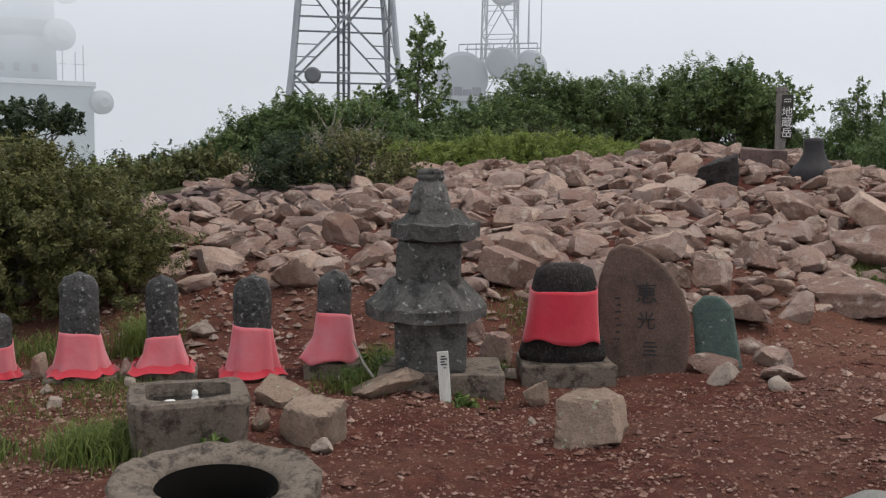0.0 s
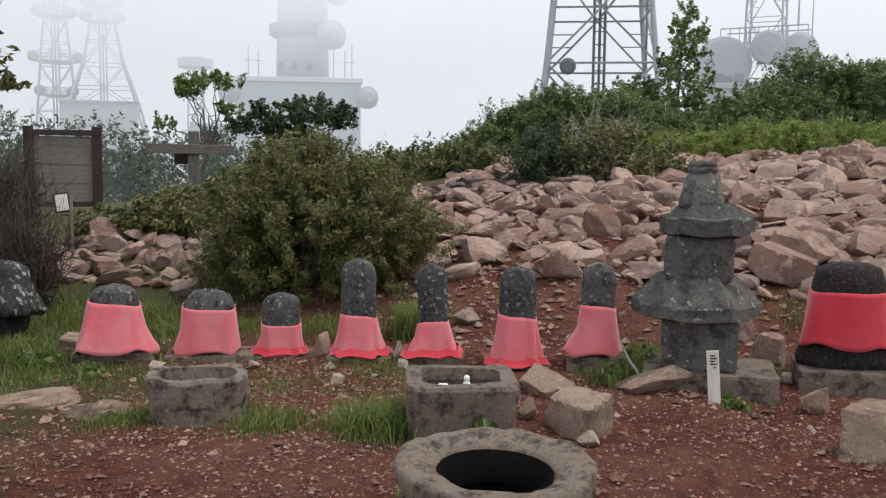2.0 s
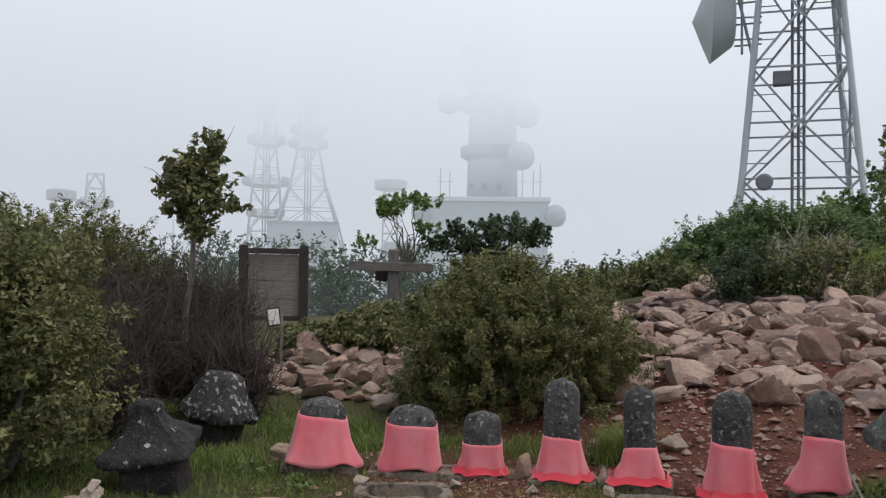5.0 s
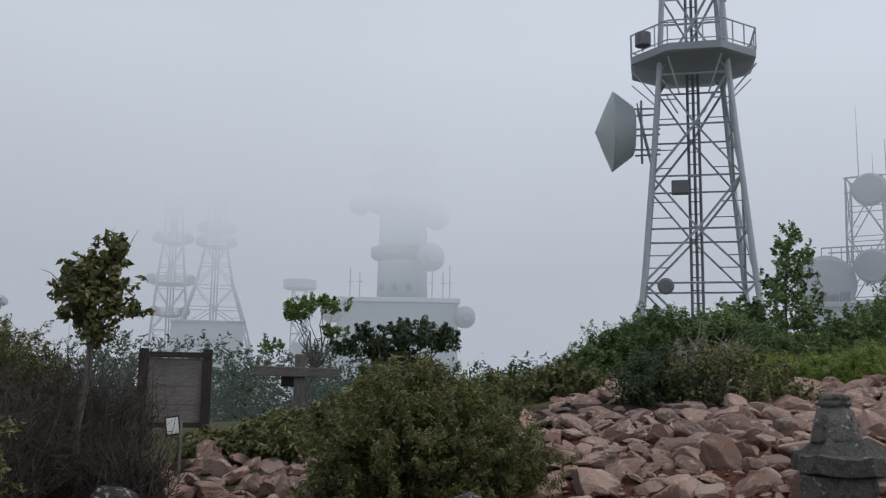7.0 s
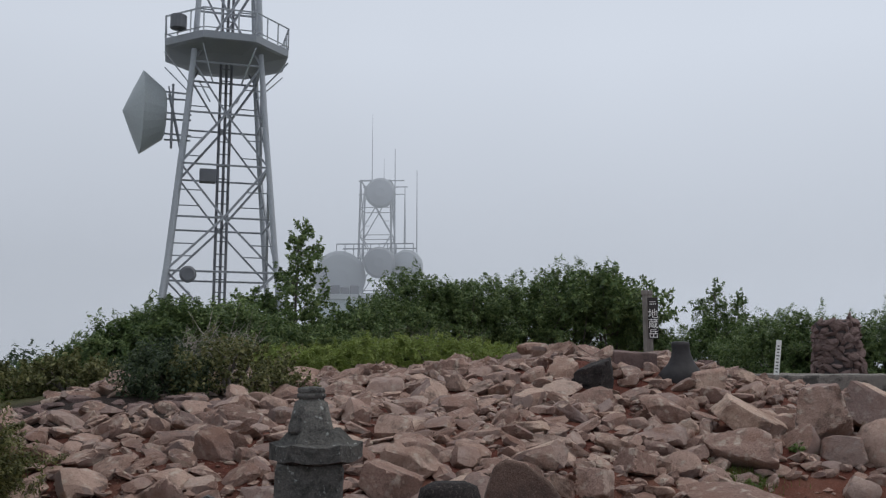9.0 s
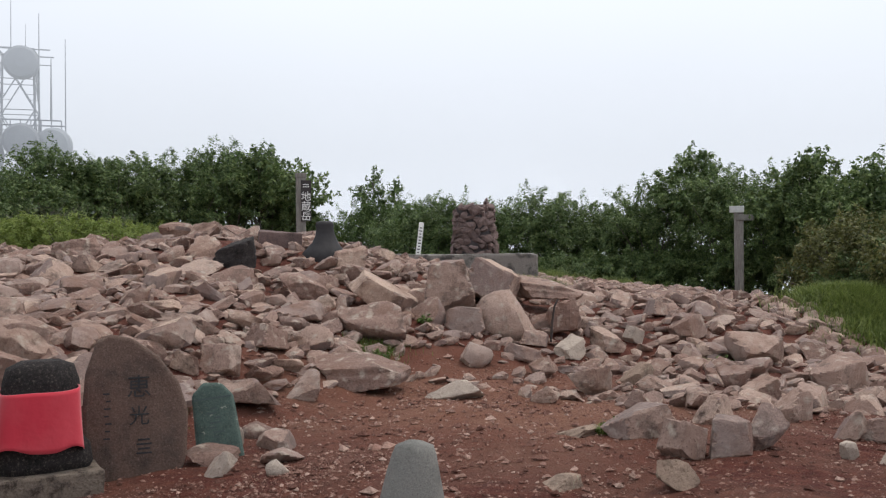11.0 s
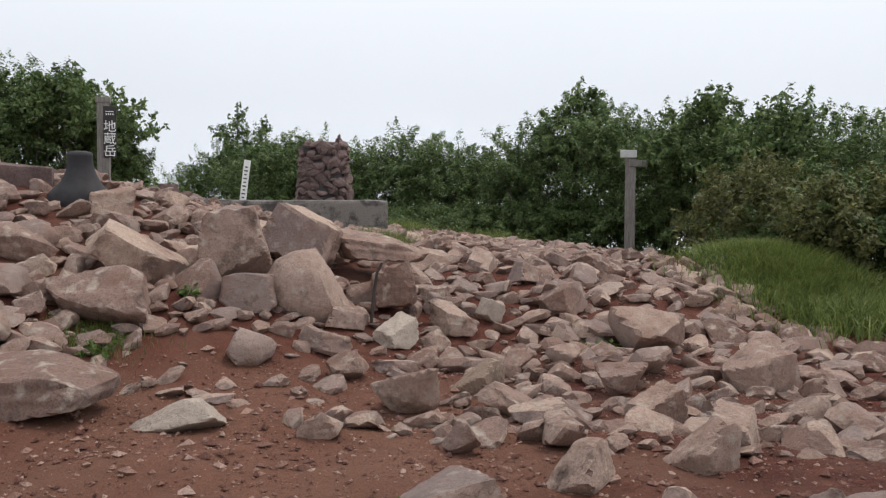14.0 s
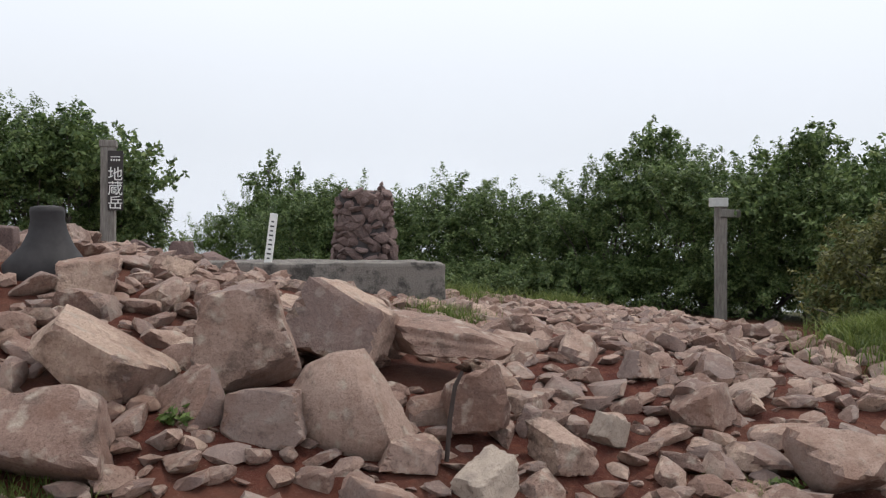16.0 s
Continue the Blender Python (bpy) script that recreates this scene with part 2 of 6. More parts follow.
# red volcanic soil, greener where grass grows
SOIL, n, l, b = nodes_of("red_soil")
p = place_of(n)
big, mid, fine = noise_node(n, l, p, 0.8, 5.0), noise_node(n, l, p, 7.0, 8.0, 0.7), noise_node(n, l, p, 60.0, 6.0, 0.75)
c = ramp_node(n, l, mid, ((0.25, (0.040, 0.011, 0.008)), (0.5, (0.110, 0.032, 0.021)), (0.75, (0.205, 0.074, 0.048))))
c = mix_node(n, l, range_node(n, l, big, 0.46, 0.64, 0, 0.5), c, (0.195, 0.100, 0.068))
c = mix_node(n, l, range_node(n, l, fine, 0.56, 0.72, 0, 0.7), c, (0.29, 0.19, 0.15))
worn = n.new("ShaderNodeVectorMath")
worn.operation = "DISTANCE"
l.new(p, worn.inputs[0])
worn.inputs[1].default_value = (5.4, 8.0, 0.1)
c = mix_node(n, l, range_node(n, l, math_node(n, l, "ADD", worn.outputs["Value"], math_node(n, l, "MULTIPLY", mid, 2.0)), 4.0, 2.0, 0.0, 0.5), c, (0.29, 0.145, 0.092))
xyz = n.new("ShaderNodeSeparateXYZ")
l.new(p, xyz.inputs[0])
wob = math_node(n, l, "MULTIPLY", math_node(n, l, "SUBTRACT", big, 0.5), 4.0)
west = range_node(n, l, math_node(n, l, "ADD", xyz.outputs["X"], wob), -2.9, -4.2)
far = n.new("ShaderNodeVectorMath")
far.operation = "DISTANCE"
l.new(p, far.inputs[0])
far.inputs[1].default_value = (4, 10, 0)
ring = range_node(n, l, math_node(n, l, "ADD", far.outputs["Value"], wob), 15.5, 18.5)
green = math_node(n, l, "MAXIMUM", west, ring)
hollow = n.new("ShaderNodeVectorMath")
hollow.operation = "DISTANCE"
l.new(p, hollow.inputs[0])
hollow.inputs[1].default_value = (-2.6, 13.0, 1.1)
black = range_node(n, l, math_node(n, l, "ADD", hollow.outputs["Value"], math_node(n, l, "MULTIPLY", wob, 0.4)), 2.7, 1.7)
c = mix_node(n, l, math_node(n, l, "MULTIPLY", green, 0.85), c, ramp_node(n, l, fine, ((0.3, (0.035, 0.045, 0.018)), (0.7, (0.09, 0.105, 0.04)))))
c = mix_node(n, l, black, c, ramp_node(n, l, mid, ((0.3, (0.018, 0.012, 0.010)), (0.7, (0.05, 0.034, 0.028)))))
l.new(c, b.inputs["Base Color"])
b.inputs["Roughness"].default_value = 0.95
b.inputs["Specular IOR Level"].default_value = 0.2
bump_node(n, l, b, ((mid, 0.8, 0.055), (fine, 0.9, 0.022)))


def mist(name, lo, hi, a_lo, a_hi, reach):
    """Drifting mist as a glowing see-through sheet, thicker from height lo to height hi, as bright as the sky and
    brighter sunward and overhead.
    """
    m, n, l, b = nodes_of(name)
    p = place_of(n)
    xyz = n.new("ShaderNodeSeparateXYZ")
    l.new(p, xyz.inputs[0])
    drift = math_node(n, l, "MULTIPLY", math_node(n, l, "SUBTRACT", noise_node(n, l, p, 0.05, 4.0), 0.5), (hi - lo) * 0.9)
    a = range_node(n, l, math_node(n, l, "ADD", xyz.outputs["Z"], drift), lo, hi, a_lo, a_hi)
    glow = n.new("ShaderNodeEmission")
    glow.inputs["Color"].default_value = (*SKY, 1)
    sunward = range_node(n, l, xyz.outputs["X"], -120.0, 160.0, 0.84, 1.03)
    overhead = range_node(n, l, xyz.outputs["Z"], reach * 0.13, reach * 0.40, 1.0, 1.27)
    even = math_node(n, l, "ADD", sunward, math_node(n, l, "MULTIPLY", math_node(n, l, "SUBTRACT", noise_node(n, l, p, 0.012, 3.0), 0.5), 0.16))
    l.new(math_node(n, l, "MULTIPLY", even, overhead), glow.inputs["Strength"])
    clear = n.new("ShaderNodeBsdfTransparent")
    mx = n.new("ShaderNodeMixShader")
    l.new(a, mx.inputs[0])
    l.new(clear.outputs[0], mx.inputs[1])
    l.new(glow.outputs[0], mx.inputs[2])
    l.new(mx.outputs[0], n["Material Output"].inputs["Surface"])
    return m


# ---- mesh tools ----
def mesh_of(name, verts, faces, mat, smooth=False, edge=0):
    me = bpy.data.meshes.new(name)
    verts, faces = np.asarray(verts, np.float32), np.asarray(faces, np.int32)
    k = faces.shape[1]
    me.vertices.add(len(verts))
    me.vertices.foreach_set("co", verts.ravel())
    me.loops.add(faces.size)
    me.loops.foreach_set("vertex_index", faces.ravel())
    me.polygons.add(len(faces))
    me.polygons.foreach_set("loop_start", np.arange(0, faces.size, k, dtype=np.int32))
    me.polygons.foreach_set("loop_total", np.full(len(faces), k, np.int32))
    me.polygons.foreach_set("use_smooth", np.full(len(faces), smooth))
    me.update(calc_edges=True)
    me.validate()
    if edge:
        me.set_sharp_from_angle(angle=radians(edge))
    me.materials.append(mat)
    return me


def piece(name, me, parent=None, m=None, label=""):
    ob = new(name, me)
    if parent:
        ob.parent = parent
    if m is not None:
        ob.matrix_basis = m
    return tagged(ob, label) if label else ob


def part(name, bm, material, parent=None, label="", smooth=False, m=None):
    me = bpy.data.meshes.new(name)
    bm.normal_update()
    bm.to_mesh(me)
    bm.free()
    me.materials.append(material)
    for f in me.polygons:
        f.use_smooth = smooth
    return piece(name, me, parent, m, label)


def thing(name, m, label, category, group="", kind=""):
    ob = new(name)
    ob.empty_display_size = 0.2
    ob.matrix_basis = m
    return tagged(ob, label, category, group, kind)


def box_bm(sx, sy, sz, x=0, y=0, z=0, bevel=0.01, taper=1.0, bm=None):
    """A bevelled block with its foot's centre at x, y, z."""
    bm = bm or bmesh.new()
    got = bmesh.ops.create_cube(bm, size=1)["verts"]
    for v in got:
        s = taper if v.co.z > 0 else 1
        v.co = Vector((v.co.x * sx * s + x, v.co.y * sy * s + y, (v.co.z + 0.5) * sz + z))
    if bevel:
        es = list({e for v in got for e in v.link_edges})
        bmesh.ops.bevel(bm, geom=es, offset=bevel, segments=2, affect="EDGES", profile=0.6)
    return bm


def rough_up(bm, amount, scale=6.0, seed=0.0):
    for v in bm.verts:
        v.co += noise.noise_vector(v.co * scale + Vector((seed, seed * 2, 0))) * amount
    return bm


def cut_up(bm, cuts):
    bmesh.ops.subdivide_edges(bm, edges=bm.edges[:], cuts=cuts, use_grid_fill=True)
    return bm


def ring_bm(rings, sides, cap=True, phase=0.0, squash=1.0, bm=None):
    """Skin over rings of (radius, z) with that many sides; squash flattens y."""
    bm = bm or bmesh.new()
    rows = []
    for r, z in rings:
        rows.append([bm.verts.new((r * math.cos(2 * math.pi * (k + phase) / sides), squash * r * math.sin(2 * math.pi * (k + phase) / sides), z)) for k in range(sides)])
    for a, c in zip(rows, rows[1:]):
        for k in range(sides):
            bm.faces.new((a[k], a[(k + 1) % sides], c[(k + 1) % sides], c[k]))
    if cap:
        bm.faces.new(rows[0][::-1])
        bm.faces.new(rows[-1])
    return bm


def tube(points, radii, sides=5):
    """Vertices and faces of a round bar along points."""
    P = [Vector(q) for q in points]
    vs, fs = [], []
    for k, q in enumerate(P):
        d = (P[min(k + 1, len(P) - 1)] - P[max(k - 1, 0)]).normalized()
        u = d.cross(Vector((0.3, 0.5, 0.8))).normalized()
        w = d.cross(u)
        vs += [tuple(q + (u * math.cos(2 * math.pi * s / sides) + w * math.sin(2 * math.pi * s / sides)) * radii[k]) for s in range(sides)]
    for k in range(len(P) - 1):
        for s in range(sides):
            a, c = k * sides + s, k * sides + (s + 1) % sides
            fs.append((a, c, c + sides, a + sides))
    return vs, fs


def tubes(list_of):
    vs, fs = [], []
    for v, f in list_of:
        o = len(vs)
        vs += v
        fs += [tuple(i + o for i in q) for q in f]
    return vs, fs


def bar(a, c, r, sides=4):
    return tube((a, c), (r, r), sides)


def text_mesh(body, size, depth=0.002):
    cu = bpy.data.curves.new("text", "FONT")
    cu.body, cu.size, cu.extrude, cu.align_x, cu.align_y = body, size, depth, "CENTER", "CENTER"
    tmp = bpy.data.objects.new("text", cu)
    me = bpy.data.meshes.new_from_object(tmp)
    bpy.data.objects.remove(tmp)
    return me


# ---- the ground ----
rnd = np.random.default_rng(5)
WAVES = [(rnd.uniform(0.8, 7.0), rnd.uniform(0, 6.28), rnd.uniform(0, 6.28)) for _ in range(26)]


def relief(x, y):
    """Small humps and hollows of the trodden ground."""
    near = np.exp(-(np.hypot(x - 3, y - 9) / 16) ** 4)
    return near * sum(0.012 / f ** 0.7 * np.sin(f * (x * math.cos(a) + y * math.sin(a)) + ph) for f, a, ph in WAVES)


def terrain(x, y):
    """Height of the ground: flat red soil, a stony mound behind, falling away all round."""
    x, y = np.asarray(x, float), np.asarray(y, float)
    foot = np.interp(x, (-12, -5, -1, 2.4, 5, 7.5, 9, 11, 15, 20), (8.2, 8.0, 7.2, 7.8, 9.7, 9.7, 9.9, 9.7, 9.5, 10))
    rise = np.interp(x, (-20, -9, -6, -3, 7, 11, 15, 19, 30), (0.1, 0.42, 0.65, 0.98, 1.0, 0.8, 0.5, 0.25, 0.1))
    d = np.logaddexp(0, 5 * (y - foot)) / 5
    h = 1.5 * (1 - np.exp(-d / 3.6)) * rise
    h = h + 0.45 * np.exp(-((x - 5.5) / 3.5) ** 2 - ((y - 17) / 3.5) ** 2)
    h = h - 0.15 * np.exp(-((x - 2.3) / 1.8) ** 2 - ((y - 2.0) / 1.8) ** 2)
    h = h + 0.34 * np.exp(-((x - 15.3) / 1.2) ** 2 - ((y - 11.0) / 1.6) ** 2)
    h = h + 0.26 * np.exp(-((x - 4.6) / 2.0) ** 2 - ((y - 14.9) / 1.3) ** 2)
    h = h - 0.20 * np.exp(-((x - 10.5) / 3.0) ** 2 - ((y - 7.3) / 2.6) ** 2)
    r = np.hypot(x - 4, y - 12)
    far = np.maximum(0, r - 17)
    return h + relief(x, y) - 14 * (1 - np.exp(-(far / 60) ** 2))


def ground(x, y):
    return float(terrain(x, y))


def lines(lo, hi, step, reach):
    inner = np.arange(lo, hi + step / 2, step)
    out = step * 1.22 ** np.arange(1, 60)
    out = np.cumsum(out)
    out = out[out < reach]
    return np.concatenate((lo - out[::-1], inner, hi + out))


gx, gy = lines(-9, 15, 0.11, 2500), lines(1.5, 18, 0.11, 2500)
X, Y = np.meshgrid(gx, gy)
Z = terrain(X, Y)
near = np.exp(-(np.hypot(X - 3, Y - 9) / 16) ** 4)
Z += near * rnd.normal(0, 0.005, Z.shape)
nx, ny = len(gx), len(gy)
idx = np.arange(nx * ny).reshape(ny, nx)
quads = np.stack((idx[:-1, :-1], idx[:-1, 1:], idx[1:, 1:], idx[1:, :-1]), -1).reshape(-1, 4)
tagged(piece("ground", mesh_of("ground", np.stack((X, Y, Z), -1).reshape(-1, 3), quads, SOIL, True)), "red volcanic soil with gravel, rising to a stony mound", "ground", kind="structure")


# ---- rocks ----
def ico(level):
    bm = bmesh.new()
    bmesh.ops.create_icosphere(bm, subdivisions=level, radius=1)
    v = np.array([q.co[:] for q in bm.verts])
    f = np.array([[q.index for q in t.verts] for t in bm.faces])
    bm.free()
    return v / np.linalg.norm(v, axis=1)[:, None], f


ICO = {k: ico(k) for k in (1, 2, 3, 4)}


def rock_verts(rng, level, planes=15, wear=0.012, blocky=False):
    """An angular broken stone that fills a unit cube: a ball cut by flat planes."""
    d, f = ICO[level]
    n = rng.normal(size=(planes, 3))
    n /= np.linalg.norm(n, axis=1)[:, None]
    off = rng.uniform(0.40, 0.92, planes)
    if blocky:
        ax = np.concatenate((np.eye(3), -np.eye(3))) + rng.normal(size=(6, 3)) * 0.16
        n[:6] = ax / np.linalg.norm(ax, axis=1)[:, None]
        off[:6] = rng.uniform(0.5, 0.72, 6)
        off[6:] = rng.uniform(0.55, 0.85, planes - 6)
    c = d @ n.T
    r = np.min(np.where(c > 0.08, off / np.maximum(c, 0.08), 9.0), axis=1)
    r = np.minimum(r, 1.45)
    if wear:
        for _ in range(6):
            k, a = rng.normal(size=3) * 5, rng.uniform(0, 6.28)
            r = r + wear * np.sin(d @ k + a)
        r = r + rng.normal(0, wear * 0.28, len(r))
    v = d * r[:, None]
    lo, hi = v.min(0), v.max(0)
    return (v - (lo + hi) / 2) / (hi - lo), f


rng = np.random.default_rng(11)
SHAPES = [rock_verts(rng, 4, int(rng.integers(9, 14)), blocky=k % 3 == 0) for k in range(24)]
PLAINER = [rock_verts(rng, 3, int(rng.integers(9, 14)), blocky=k % 3 == 0) for k in range(24)]
ROCKMESH = {}


def rock_mesh(k, mat, shapes=SHAPES):
    key = (k, mat.name, len(shapes[0][0]))
    if key not in ROCKMESH:
        v, f = shapes[k]
        ROCKMESH[key] = mesh_of("rock", v, f, mat, True, 24)
    return ROCKMESH[key]


taken = []
pick = random.Random(3)


def boulder(x, y, w, h, mat=ROCK, flat=False, label="angular pinkish-grey rock lying on the red soil"):
    """One stone w wide and h high as seen, its foot at x, y, partly sunk."""
    deep = w * pick.uniform(0.7, 0.95)
    sink = 0.55 if flat else 0.18
    hh = h * (0.84 if h > 0.5 else 0.95) / (1 - sink) if not flat else max(0.14, h * 0.45)
    y = y + deep * 0.35
    z = ground(x, y) - hh * sink + hh / 2
    ob = new("rock", rock_mesh(pick.randrange(len(SHAPES)), mat))
    ob.matrix_basis = pose(x, y, z, pick.uniform(-14, 14), pick.uniform(-16, 16), pick.uniform(-40, 40)) @ Matrix.Diagonal((w * 0.98, deep * 0.95, hh, 1))
    taken.append((x, y, w * 0.42))
    return tagged(ob, label, "rock", "loose rocks of the mound")


def big_rock(x, y, z, w, deep, h, lean, shape, mat=ROCK, turn=-32, label="large angular pinkish-grey rock at the foot of the mound"):
    """A rock of known middle, size and sideways lean."""
    ob = new("rock", rock_mesh(shape, mat))
    ob.matrix_basis = pose(x, y, z, 0, 0, turn) @ pose(0, 0, 0, 0, lean, 0) @ Matrix.Diagonal((w, deep, h, 1))
    taken.append((x, y, w * 0.40))
    return tagged(ob, label, "rock", "loose rocks of the mound")


big_rock(5.28, 11.05, 0.60, 1.02, 0.8, 0.70, 22, 1)
big_rock(7.20, 10.85, 0.66, 0.92, 0.75, 0.68, 14, 4)
big_rock(6.71, 11.65, 1.04, 0.72, 0.6, 0.74, -10, 6)
big_rock(7.60, 11.95, 1.06, 0.88, 0.7, 0.66, 20, 9)
big_rock(8.39, 11.7, 0.94, 1.25, 0.8, 0.34, 7, 12)
big_rock(5.75, 11.85, 0.92, 1.02, 0.7, 0.46, 24, 15)
big_rock(6.20, 11.35, 0.66, 0.58, 0.5, 0.56, 12, 7)
big_rock(6.60, 11.0, 0.60, 0.58, 0.45, 0.38, 0, 18)
big_rock(8.02, 10.7, 0.62, 0.48, 0.45, 0.48, -6, 3)
big_rock(4.30, 9.35, 0.20, 1.14, 0.75, 0.44, -4, 12, label="long flat-topped pale rock slab")
big_rock(5.09, 8.65, 0.04, 0.62, 0.44, 0.26, -5, 1, PALE, label="pale cream-coloured rock lying on the red soil")
big_rock(10.35, 9.4, 0.14, 0.88, 0.7, 0.58, 22, 10)
big_rock(4.85, 12.45, 1.04, 0.75, 0.6, 0.36, 18, 13)
big_rock(4.35, 11.4, 0.72, 0.72, 0.6, 0.34, -12, 16)

boulder(6.69, 8.24, 0.62, 0.34)
boulder(7.50, 8.46, 0.47, 0.28, TAN, label="smooth tan rock on the trodden slope")
boulder(6.77, 9.29, 0.37, 0.25)
boulder(6.14, 9.85, 0.54, 0.28)
boulder(7.67, 9.99, 0.43, 0.24, PALE, label="pale cream-coloured rock lying on the red soil")
boulder(7.34, 10.33, 0.44, 0.18)
boulder(8.53, 10.25, 0.49, 0.31)
boulder(8.58, 10.76, 0.27, 0.22)
boulder(9.19, 10.51, 0.33, 0.25, PALE, label="pale cream-coloured rock lying on the red soil")
boulder(10.49, 11.45, 0.42, 0.26)
boulder(10.41, 10.66, 0.57, 0.30)
boulder(7.24, 7.27, 0.57, 0.22)
boulder(8.60, 8.02, 0.49, 0.33)
boulder(5.34, 5.95, 0.58, 0.23)
boulder(5.14, 5.25, 0.36, 0.29)
boulder(5.44, 5.12, 0.36, 0.30)
boulder(5.80, 5.14, 0.37, 0.36)
boulder(2.81, 8.26, 0.71, 0.27)
boulder(3.54, 8.68, 0.43, 0.31)
boulder(2.05, 6.43, 0.25, 0.16, PALE, label="pale cream-coloured rock lying on the red soil")
boulder(2.72, 7.69, 0.34, 0.13)
boulder(2.67, 7.12, 0.33, 0.13)
boulder(2.51, 6.52, 0.37, 0.10)
boulder(2.11, 6.74, 0.42, 0.11)
boulder(2.46, 7.49, 0.13, 0.19, PALE, label="pale cream-coloured rock lying on the red soil")
boulder(2.38, 6.23, 0.18, 0.10, PALE, label="pale cream-coloured rock lying on the red soil")
boulder(4.47, 4.68, 0.33, 0.23, TAN, label="dark weathered rock half sunk in soil")
boulder(5.00, 6.29, 0.47, 0.30, TAN, True, "flat tan rock sunk into the soil")
boulder(3.84, 5.05, 0.43, 0.14, TAN, True, "flat tan rock sunk into the soil")
boulder(7.36, 6.17, 0.48, 0.32)
boulder(10.17, 7.75, 0.63, 0.38)
boulder(6.75, 5.10, 0.27, 0.23)
boulder(6.99, 4.95, 0.38, 0.23)
boulder(6.12, 4.70, 0.14, 0.14, PALE, label="pale cream-coloured rock lying on the red soil")
boulder(6.24, 4.40, 0.20, 0.13, PALE, label="pale cream-coloured rock lying on the red soil")
boulder(10.29, 10.53, 0.60, 0.33)
boulder(6.35, 6.16, 0.45, 0.24)
boulder(3.19, 4.82, 0.31, 0.09, TAN, True, "flat tan rock sunk into the soil")
boulder(6.26, 7.12, 0.24, 0.21)
boulder(5.17, 5.50, 0.14, 0.18, PALE, label="pale cream-coloured rock lying on the red soil")
boulder(4.15, 10.08, 0.48, 0.29)
boulder(3.51, 9.79, 0.53, 0.26)
boulder(2.78, 8.97, 0.39, 0.32)
boulder(6.90, 6.90, 0.40, 0.22)
boulder(8.10, 7.20, 0.42, 0.24)
boulder(7.90, 6.40, 0.50, 0.25)
boulder(9.10, 9.20, 0.40, 0.25)
boulder(8.40, 9.20, 0.36, 0.22)
boulder(9.40, 8.40, 0.45, 0.25)
boulder(6.09, 13.54, 0.54, 0.43)
boulder(4.99, 12.60, 0.65, 0.30)
boulder(-0.64, 5.11, 0.37, 0.29, TAN, label="tan weathered rock before the statues")
boulder(-0.95, 5.86, 0.40, 0.14, TAN, label="tan weathered rock before the statues")
boulder(-0.28, 5.94, 0.50, 0.15, TAN, label="tan weathered rock before the statues")
boulder(0.88, 5.02, 0.42, 0.30, TAN, label="squared tan stone block lying on the soil")
boulder(0.70, 6.00, 0.21, 0.17, TAN, label="tan weathered rock before the statues")
boulder(-0.96, 5.31, 0.11, 0.14, TAN, label="tan weathered rock before the statues")
boulder(-0.57, 4.94, 0.13, 0.09, PALE, label="pale cream-coloured rock lying on the red soil")
boulder(-1.82, 7.47, 0.21, 0.15, PALE, label="pale cream-coloured rock lying on the red soil")
boulder(0.52, 7.03, 0.25, 0.23)
boulder(0.36, 7.53, 0.20, 0.21)
boulder(-1.21, 8.36, 0.45, 0.32)
boulder(-0.88, 9.44, 0.43, 0.32)
boulder(0.99, 9.16, 0.56, 0.38)
boulder(0.70, 8.58, 0.59, 0.34)
boulder(-3.88, 4.67, 0.57, 0.20, TAN, True, "flat tan rock sunk into the soil")
boulder(-3.38, 4.62, 0.43, 0.21, TAN, True, "flat tan rock sunk into the soil")
boulder(-3.68, 3.70, 0.29, 0.18)
boulder(-3.21, 3.07, 0.47, 0.14, TAN, True, "flat tan rock sunk into the soil")
boulder(-5.86, 9.23, 0.25, 0.21)
boulder(-5.42, 8.98, 0.28, 0.25)
boulder(-6.23, 8.85, 0.40, 0.21)
boulder(-0.89, 12.61, 0.41, 0.25)
boulder(4.08, 16.44, 0.66, 0.40)
boulder(4.55, 16.04, 0.65, 0.37)
boulder(2.24, 14.74, 0.67, 0.31)
boulder(-0.06, 8.90, 0.52, 0.29)
boulder(1.03, 9.32, 0.53, 0.30)
boulder(-3.85, 3.05, 0.55, 0.12, TAN, True, "flat tan rock sunk into the soil")

# ---- the stone pagoda ----
def stone_roof(r0, r1, r2, h_eave, h, sides=6, turn=0):
    bm = ring_bm(((r0 * 0.72, 0.0), (r0, 0.02), (r0 * 1.0, h_eave), (r1 * 1.12, h * 0.62), (r2, h), (r2 * 0.8, h + 0.006)), sides * 4, phase=0.0)
    for v in bm.verts:
        a = math.atan2(v.co.y, v.co.x) + radians(turn)
        k = (a % (2 * math.pi / sides)) - math.pi / sides
        s = math.cos(math.pi / sides) / math.cos(k)
        v.co.x, v.co.y = v.co.x * s / 0.93, v.co.y * s / 0.93
        v.co.z += 0.06 * r0 * (abs(k) / (math.pi / sides)) ** 2
    return rough_up(bm, 0.012, 9.0, r0 * 10)


